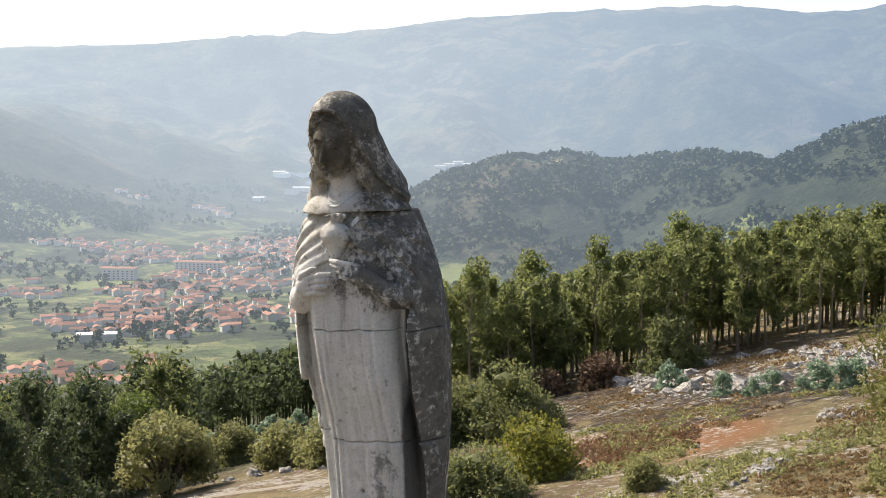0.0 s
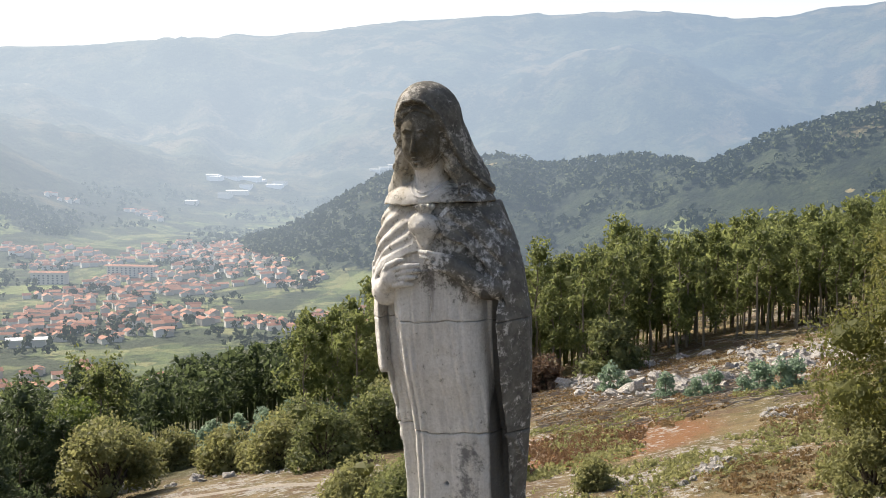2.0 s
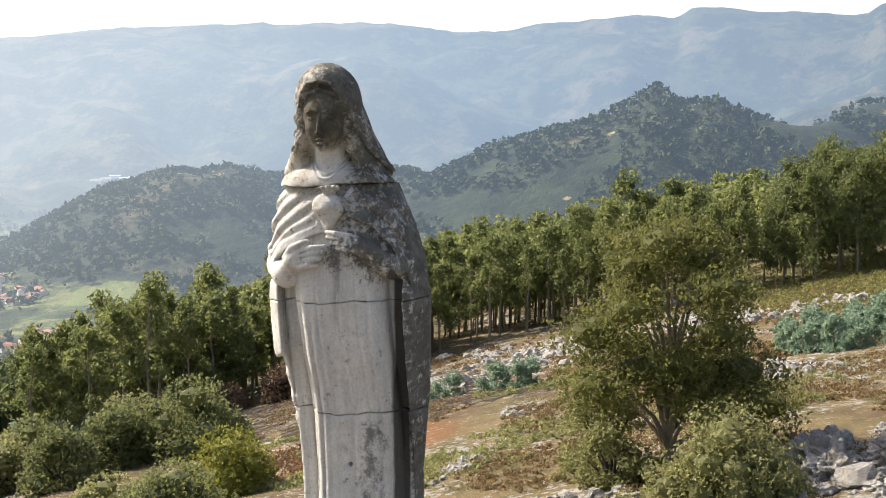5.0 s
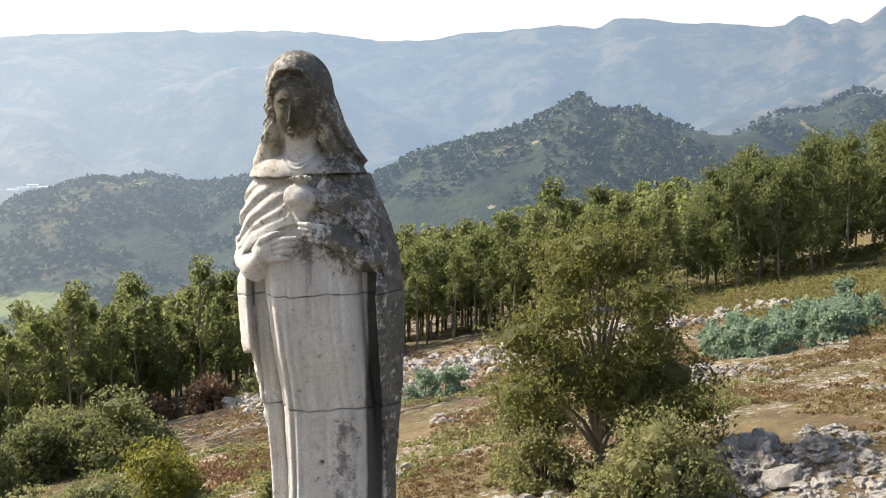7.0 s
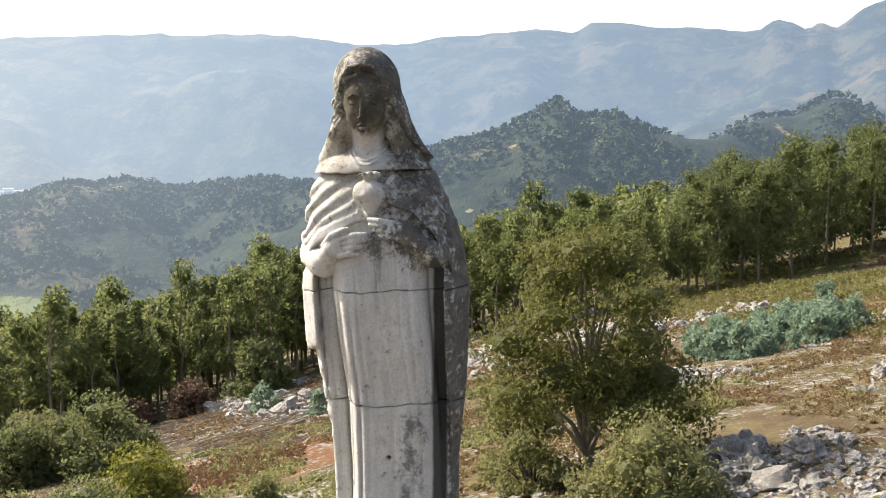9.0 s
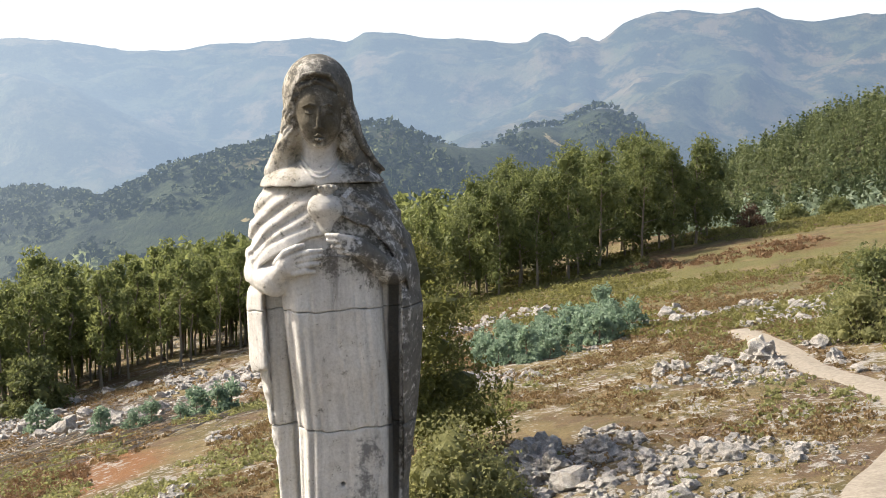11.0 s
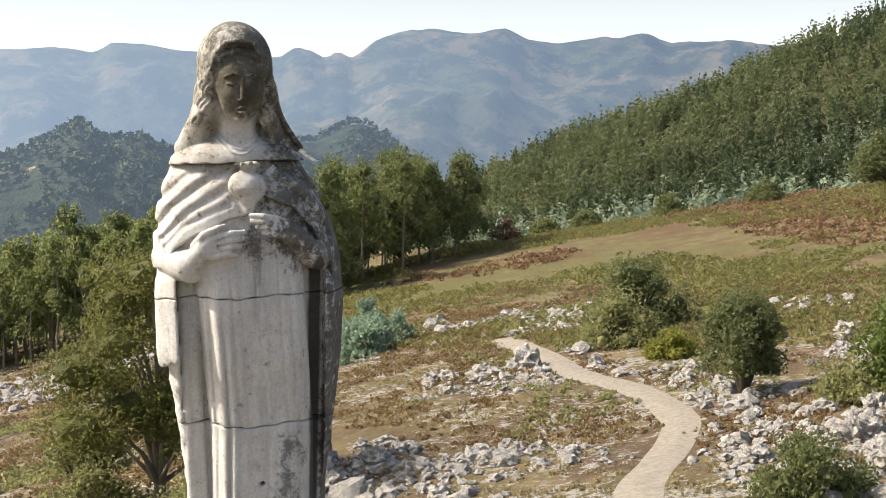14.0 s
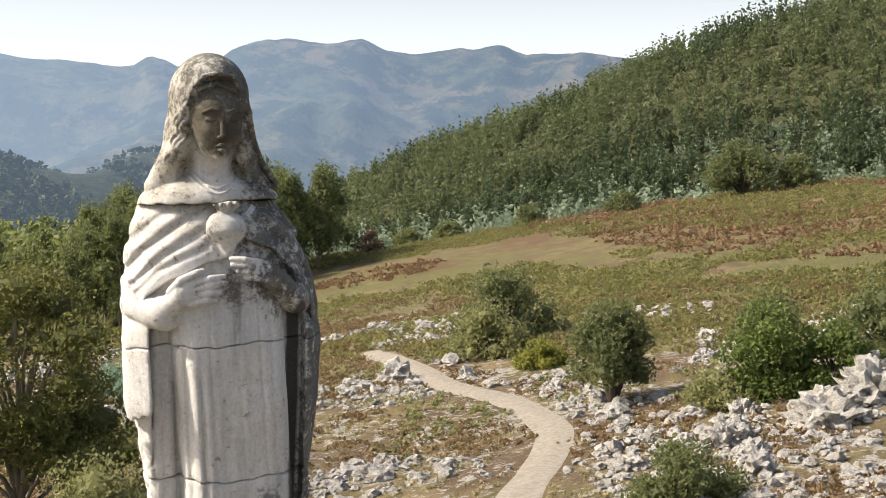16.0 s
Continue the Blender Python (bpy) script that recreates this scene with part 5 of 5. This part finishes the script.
    F.rod((-0.47, 0.44, 12.49), (-0.40, 0.50, 12.57), 0.085, 0.088, 0.015)
    F.egg((-0.34, 0.53, 12.60), (0.13, 0.055, 0.105), 0.015, lean=-24)
    for k, (x, z, tx, tz) in enumerate(((-0.30, 12.672, -0.085, 12.715), (-0.29, 12.625, -0.075, 12.668), (-0.285, 12.575, -0.100, 12.605), (-0.29, 12.530, -0.150, 12.535))):
        F.line([(x - 0.03, 0.555, z - 0.012), ((x + tx) / 2, 0.585, (z + tz) / 2 + 0.008), (tx, 0.555, tz)], [0.030, 0.027, 0.019], 0.004)
    F.line([(-0.47, 0.50, 12.60), (-0.40, 0.545, 12.69), (-0.29, 0.57, 12.745), (-0.24, 0.56, 12.76)], [0.035, 0.034, 0.028, 0.020], 0.006)
    # left sleeve, wrist and hand
    F.rod((0.60, 0.08, 12.50), (0.50, 0.35, 12.52), 0.12, 0.115, 0.02)
    F.line([(0.515, 0.40, 12.62), (0.545, 0.41, 12.54), (0.52, 0.40, 12.44)], [0.026, 0.030, 0.026], 0.010)
    F.rod((0.49, 0.38, 12.52), (0.30, 0.54, 12.69), 0.098, 0.088, 0.012)
    F.egg((0.23, 0.575, 12.735), (0.125, 0.062, 0.090), 0.012, lean=30)
    for k, (x, z, tx, tz) in enumerate(((0.15, 12.822, -0.037, 12.848), (0.165, 12.782, -0.030, 12.805), (0.185, 12.738, 0.010, 12.755), (0.215, 12.695, 0.060, 12.708))):
        F.line([(x + 0.03, 0.610, z - 0.006), ((x + tx) / 2, 0.645, (z + tz) / 2 + 0.006), (tx, 0.610, tz)], [0.029, 0.026, 0.018], 0.004)
    # heart with its crown of buds
    F.egg((-0.112, 0.50, 13.085), (0.092, 0.085, 0.105), 0.010, lean=12)
    F.egg((0.010, 0.505, 13.075), (0.088, 0.085, 0.105), 0.010, lean=-12)
    F.line([(-0.055, 0.50, 13.05), (-0.042, 0.515, 12.90)], [0.125, 0.045], 0.03)
    F.rod((-0.055, 0.475, 13.14), (-0.055, 0.48, 13.235), 0.050, 0.070, 0.012)
    for k in range(9):
        q = k * math.tau / 9
        at = (-0.055 + 0.085 * math.cos(q), 0.485 + 0.07 * math.sin(q), 13.245 + 0.008 * (k % 3))
        F.rod((-0.055 + 0.05 * math.cos(q), 0.485 + 0.04 * math.sin(q), 13.21), at, 0.018, 0.016, 0.004)
        F.egg(at, (0.021, 0.021, 0.024), 0.003)
    F.rod((0.08, 0.1, 10.64), (0.08, 0.7, 10.64), 0.020, 0.020, 0.008, cut=True)


def head(F):
    """Veil, hair, face, neck and shoulders, in one block."""
    X = -0.125
    F.egg((-0.13, 0.20, 14.065), (0.295, 0.36, 0.325), 0.04, tip=-14)
    F.line([(-0.13, 0.16, 14.05), (-0.11, 0.08, 13.77), (-0.08, -0.03, 13.45)], [0.285, 0.335, 0.43], 0.05)
    F.rod((-0.15, 0.16, 13.77), (-0.50, 0.11, 13.38), 0.27, 0.105, 0.04)
    F.rod((-0.10, 0.12, 13.77), (0.35, -0.03, 13.40), 0.25, 0.075, 0.04)
    F.egg((X, 0.64, 13.95), (0.238, 0.36, 0.262), 0.006, cut=True)
    F.line([(X, 0.60, 13.86), (-0.115, 0.55, 13.70), (-0.10, 0.50, 13.45)], [0.235, 0.28, 0.37], 0.006, cut=True)
    # shoulders and neck
    F.egg((-0.095, 0.05, 13.24), (0.555, 0.425, 0.26), 0.012)
    F.rod((-0.10, 0.14, 13.30), (X, 0.26, 13.80), 0.165, 0.140, 0.07)
    s, u, v, w = F.box((-2, -2, 0), (2, 2, 20))
    for lift, bend, r in ((13.372, 5.0, 0.020), (13.330, 4.2, 0.018)):
        F.d -= (r * np.exp(-((w - lift - bend * (u + 0.105) ** 2) / (0.008 + 0.02 * np.abs(u + 0.105))) ** 2) * smooth(0.19, 0.17, np.abs(u + 0.105)) * smooth(0.1, 0.2, v)).astype(np.float32)
    # face, bowed: skull, cheeks and jaw run into one another
    Y = X + 0.028
    F.egg((Y - 0.012, 0.335, 13.93), (0.204, 0.225, 0.235), 0.02, tip=-10)
    F.egg((Y, 0.395, 13.775), (0.166, 0.175, 0.19), 0.06, tip=-12)
    F.egg((Y, 0.510, 13.620), (0.052, 0.052, 0.046), 0.05)
    for q in (-1, 1):
        F.egg((Y + q * 0.085, 0.470, 13.77), (0.068, 0.075, 0.085), 0.05)
        F.egg((Y + q * 0.080, 0.585, 13.888), (0.052, 0.040, 0.026), 0.022, cut=True)
        F.egg((Y + q * 0.078, 0.530, 13.878), (0.041, 0.027, 0.022), 0.005)
        F.line([(Y + q * 0.038, 0.556, 13.872), (Y + q * 0.080, 0.566, 13.863), (Y + q * 0.120, 0.540, 13.872)], [0.004, 0.006, 0.004], 0.005)
        F.line([(Y + q * 0.034, 0.562, 13.932), (Y + q * 0.085, 0.566, 13.945), (Y + q * 0.142, 0.528, 13.922)], [0.007, 0.009, 0.007], 0.018)
    F.line([(Y, 0.560, 13.91), (Y, 0.592, 13.81), (Y, 0.614, 13.752)], [0.015, 0.018, 0.023], 0.012)
    for q in (-1, 1):
        F.egg((Y + q * 0.024, 0.590, 13.742), (0.016, 0.022, 0.014), 0.006)
        F.egg((Y + q * 0.013, 0.608, 13.727), (0.008, 0.010, 0.006), 0.004, cut=True)
    F.line([(Y - 0.050, 0.556, 13.678), (Y - 0.012, 0.588, 13.688), (Y + 0.012, 0.588, 13.688), (Y + 0.050, 0.556, 13.678)], [0.006, 0.012, 0.012, 0.006], 0.008)
    F.line([(Y - 0.042, 0.552, 13.655), (Y, 0.580, 13.650), (Y + 0.042, 0.552, 13.655)], [0.008, 0.016, 0.008], 0.008)
    F.line([(Y - 0.052, 0.574, 13.668), (Y, 0.602, 13.670), (Y + 0.052, 0.574, 13.668)], [0.004, 0.007, 0.004], 0.004, cut=True)
    F.egg((Y, 0.560, 13.628), (0.030, 0.016, 0.010), 0.012, cut=True)
    # waved hair, parted over the brow, falling on the shoulders either side
    knots = [0.0, 0.15, 0.32, 0.50, 0.66, 0.80, 0.92, 1.0]
    up = [14.145, 14.11, 14.02, 13.88, 13.75, 13.65, 13.56, 13.50]
    for q in (-1, 1):
        out = [0.0, 0.11, 0.198, 0.222, 0.230, 0.250, 0.280, 0.300]
        ahead = [0.50, 0.475, 0.42, 0.36, 0.33, 0.33, 0.31, 0.27] if q > 0 else [0.50, 0.475, 0.43, 0.37, 0.34, 0.33, 0.29, 0.23]
        back = [(X + q * x, y - 0.055, z) for x, y, z in zip(out[1:], ahead[1:], up[1:])]
        F.line(back, [0.035, 0.04, 0.045, 0.055, 0.065, 0.065, 0.055], 0.015)
        for k in range(4):
            pts, rad = [], []
            for i in range(41):
                f = i / 40
                x, y, z = (np.interp(f, knots, c) for c in (out, ahead, up))
                fan_out = (k - 1.4) * (0.010 + 0.024 * f)
                wave = 0.022 * math.sin(f * 34 + k * 1.1) * min(1, f * 4)
                pts.append((X + q * (x + fan_out + wave), y - 0.020 * abs(k - 1.0) + 0.010 * math.cos(f * 34 + k), z + 0.5 * fan_out * (1 - f)))
                rad.append(0.015 + 0.005 * math.sin(f * 3.1))
            F.line(pts, rad, 0.003)
    # rolled rim of the veil
    for q in (-1, 1):
        rim = [(X + q * x * (1 if q > 0 else 1 - 0.016 * i) + 0.03 * i / 7, y, z) for i, (x, y, z) in enumerate(((0.0, 0.548, 14.215), (0.11, 0.525, 14.19), (0.205, 0.45, 14.09), (0.252, 0.38, 13.94), (0.285, 0.30, 13.78), (0.35, 0.22, 13.62), (0.44, 0.13, 13.50), (0.53, 0.02, 13.40)))]
        F.line(rim, [0.015, 0.016, 0.018, 0.022, 0.026, 0.026, 0.022, 0.018], 0.012)
    # a shallow carved ornament on the left shoulder
    for k in range(10):
        q = k * math.tau / 10
        F.egg((0.27 + 0.045 * math.cos(q), 0.315 - 0.03 * math.cos(q), 13.40 + 0.05 * math.sin(q)), (0.014, 0.03, 0.014), 0.006)


def carve_statue():
    """Four blocks, bedded on one another along uneven joints."""
    beds = [None, (11.13, 0.03, 0.014), (12.195, 0.035, 0.012), (13.272, 0.05, 0.006), None]
    pieces = []
    for k, (lo, hi, fine, shape) in enumerate(((8.9, 11.18, 0.0185, robe), (11.06, 12.25, 0.0145, robe), (12.13, 13.34, 0.0100, robe), (13.21, 14.44, 0.0088, head))):
        F = Field((-0.90, -0.80, lo), (0.90, 0.76, hi), fine)
        shape(F)
        s, u, v, w = F.box((-2, -2, 0), (2, 2, 20))
        rough = np.sin(u * 21 + 3 * np.sin(w * 7)) * np.sin(v * 19 + 2) * np.sin(w * 17 + u * 5)
        pits = np.sin(u * 61 + 5 * np.sin(w * 13)) * np.sin(v * 53 + 3 * np.sin(u * 9)) * np.sin(w * 57)
        F.d += (0.0025 * rough + 0.0020 * pits * smooth(-0.2, 0.4, u)).astype(np.float32)
        chip = (0.0015 + 0.007 * np.clip(np.sin(u * 13 + v * 7 + lo) * np.sin(u * 37 + v * 29), 0, 1)).astype(np.float32)
        if beds[k]:
            F.merge(s, w - joint_height(*beds[k], u, v) - 0.35 * chip, 0.006, cut=True)
        if beds[k + 1]:
            F.merge(s, joint_height(*beds[k + 1], u, v) - chip - w, 0.006, cut=True)
        verts, quads = F.skin()
        verts[:, 1] += 0.05 * smooth(13.42, 13.95, verts[:, 2])
        pieces.append((verts, quads))
    return join(pieces)


FRONT = -28.0
verts, quads = carve_statue()
ca, sa = math.cos(radians(FRONT)), math.sin(radians(FRONT))
vx, vy = verts[:, 0], -verts[:, 1]
placed = np.stack([0.2 + ca * vx - sa * vy, 0.3 + sa * vx + ca * vy, verts[:, 2]], 1)
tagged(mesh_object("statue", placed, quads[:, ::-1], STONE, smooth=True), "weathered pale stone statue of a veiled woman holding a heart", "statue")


def bracket():
    """A small drilled metal plate left on the cape."""
    bm = bmesh.new()
    outline = [(-0.021, -0.048), (0.021, -0.048), (0.021, 0.048), (-0.021, 0.048)]
    for cx, cy in ((0.0, -0.024), (0.0, 0.024)):
        bmesh.ops.create_cone(bm, cap_ends=True, segments=10, radius1=0.008, radius2=0.008, depth=0.012, matrix=Matrix.Translation((cx, cy, 0.001)))
    ring = [bm.verts.new((x, y, 0.004)) for x, y in outline] + [bm.verts.new((x, y, -0.004)) for x, y in outline]
    for f in ((0, 1, 2, 3), (7, 6, 5, 4), (0, 4, 5, 1), (1, 5, 6, 2), (2, 6, 7, 3), (3, 7, 4, 0)):
        bm.faces.new([ring[i] for i in f])
    me = bpy.data.meshes.new("metal_bracket")
    bm.to_mesh(me)
    bm.free()
    mt = Nodes("dull_zinc", 0.5)
    mt.b.inputs["Metallic"].default_value = 0.6
    mt.color(mt.mix(mt.ramp(mt.noise(60, 4, 0.7), (0.4, 0.0), (0.6, 1.0)), (0.30, 0.29, 0.27), (0.52, 0.51, 0.49)))
    me.materials.append(mt.m)
    ob = new("metal_bracket", me)
    u, v, w = 0.135, 0.462, 13.20
    ob.matrix_basis = pose(0.2 + ca * u + sa * v, 0.3 + sa * u - ca * v, w, 0, 0, FRONT) @ Matrix.Rotation(radians(72), 4, "X") @ Matrix.Rotation(radians(-38), 4, "Z")
    return tagged(ob, "small dull metal plate fixed to the statue's cape", "bracket")


bracket()

# ---- pedestal ----
def pedestal():
    e = new("pedestal")
    e.matrix_basis = pose(0.3, 0.45, 0, 0, 0, FRONT)
    base = ground_z(0.3, 0.45) - 0.4
    for name, lo, hi, half in (("plinth", base, base + 0.9, 1.35), ("shaft", base + 0.9, 8.6, 0.95), ("cornice", 8.6, 8.93, 1.12)):
        bm = bmesh.new()
        bmesh.ops.create_cube(bm, size=1, matrix=Matrix.Translation((0, 0, (lo + hi) / 2)) @ Matrix.Diagonal((2 * half, 2 * half, hi - lo, 1)))
        bmesh.ops.bevel(bm, geom=bm.edges[:], offset=0.03, segments=2, affect="EDGES")
        me = bpy.data.meshes.new(name)
        bm.to_mesh(me)
        bm.free()
        me.materials.append(STONE)
        new(name, me).parent = e
    return tagged(e, "plain pale stone pedestal under the statue", "pedestal")


pedestal()
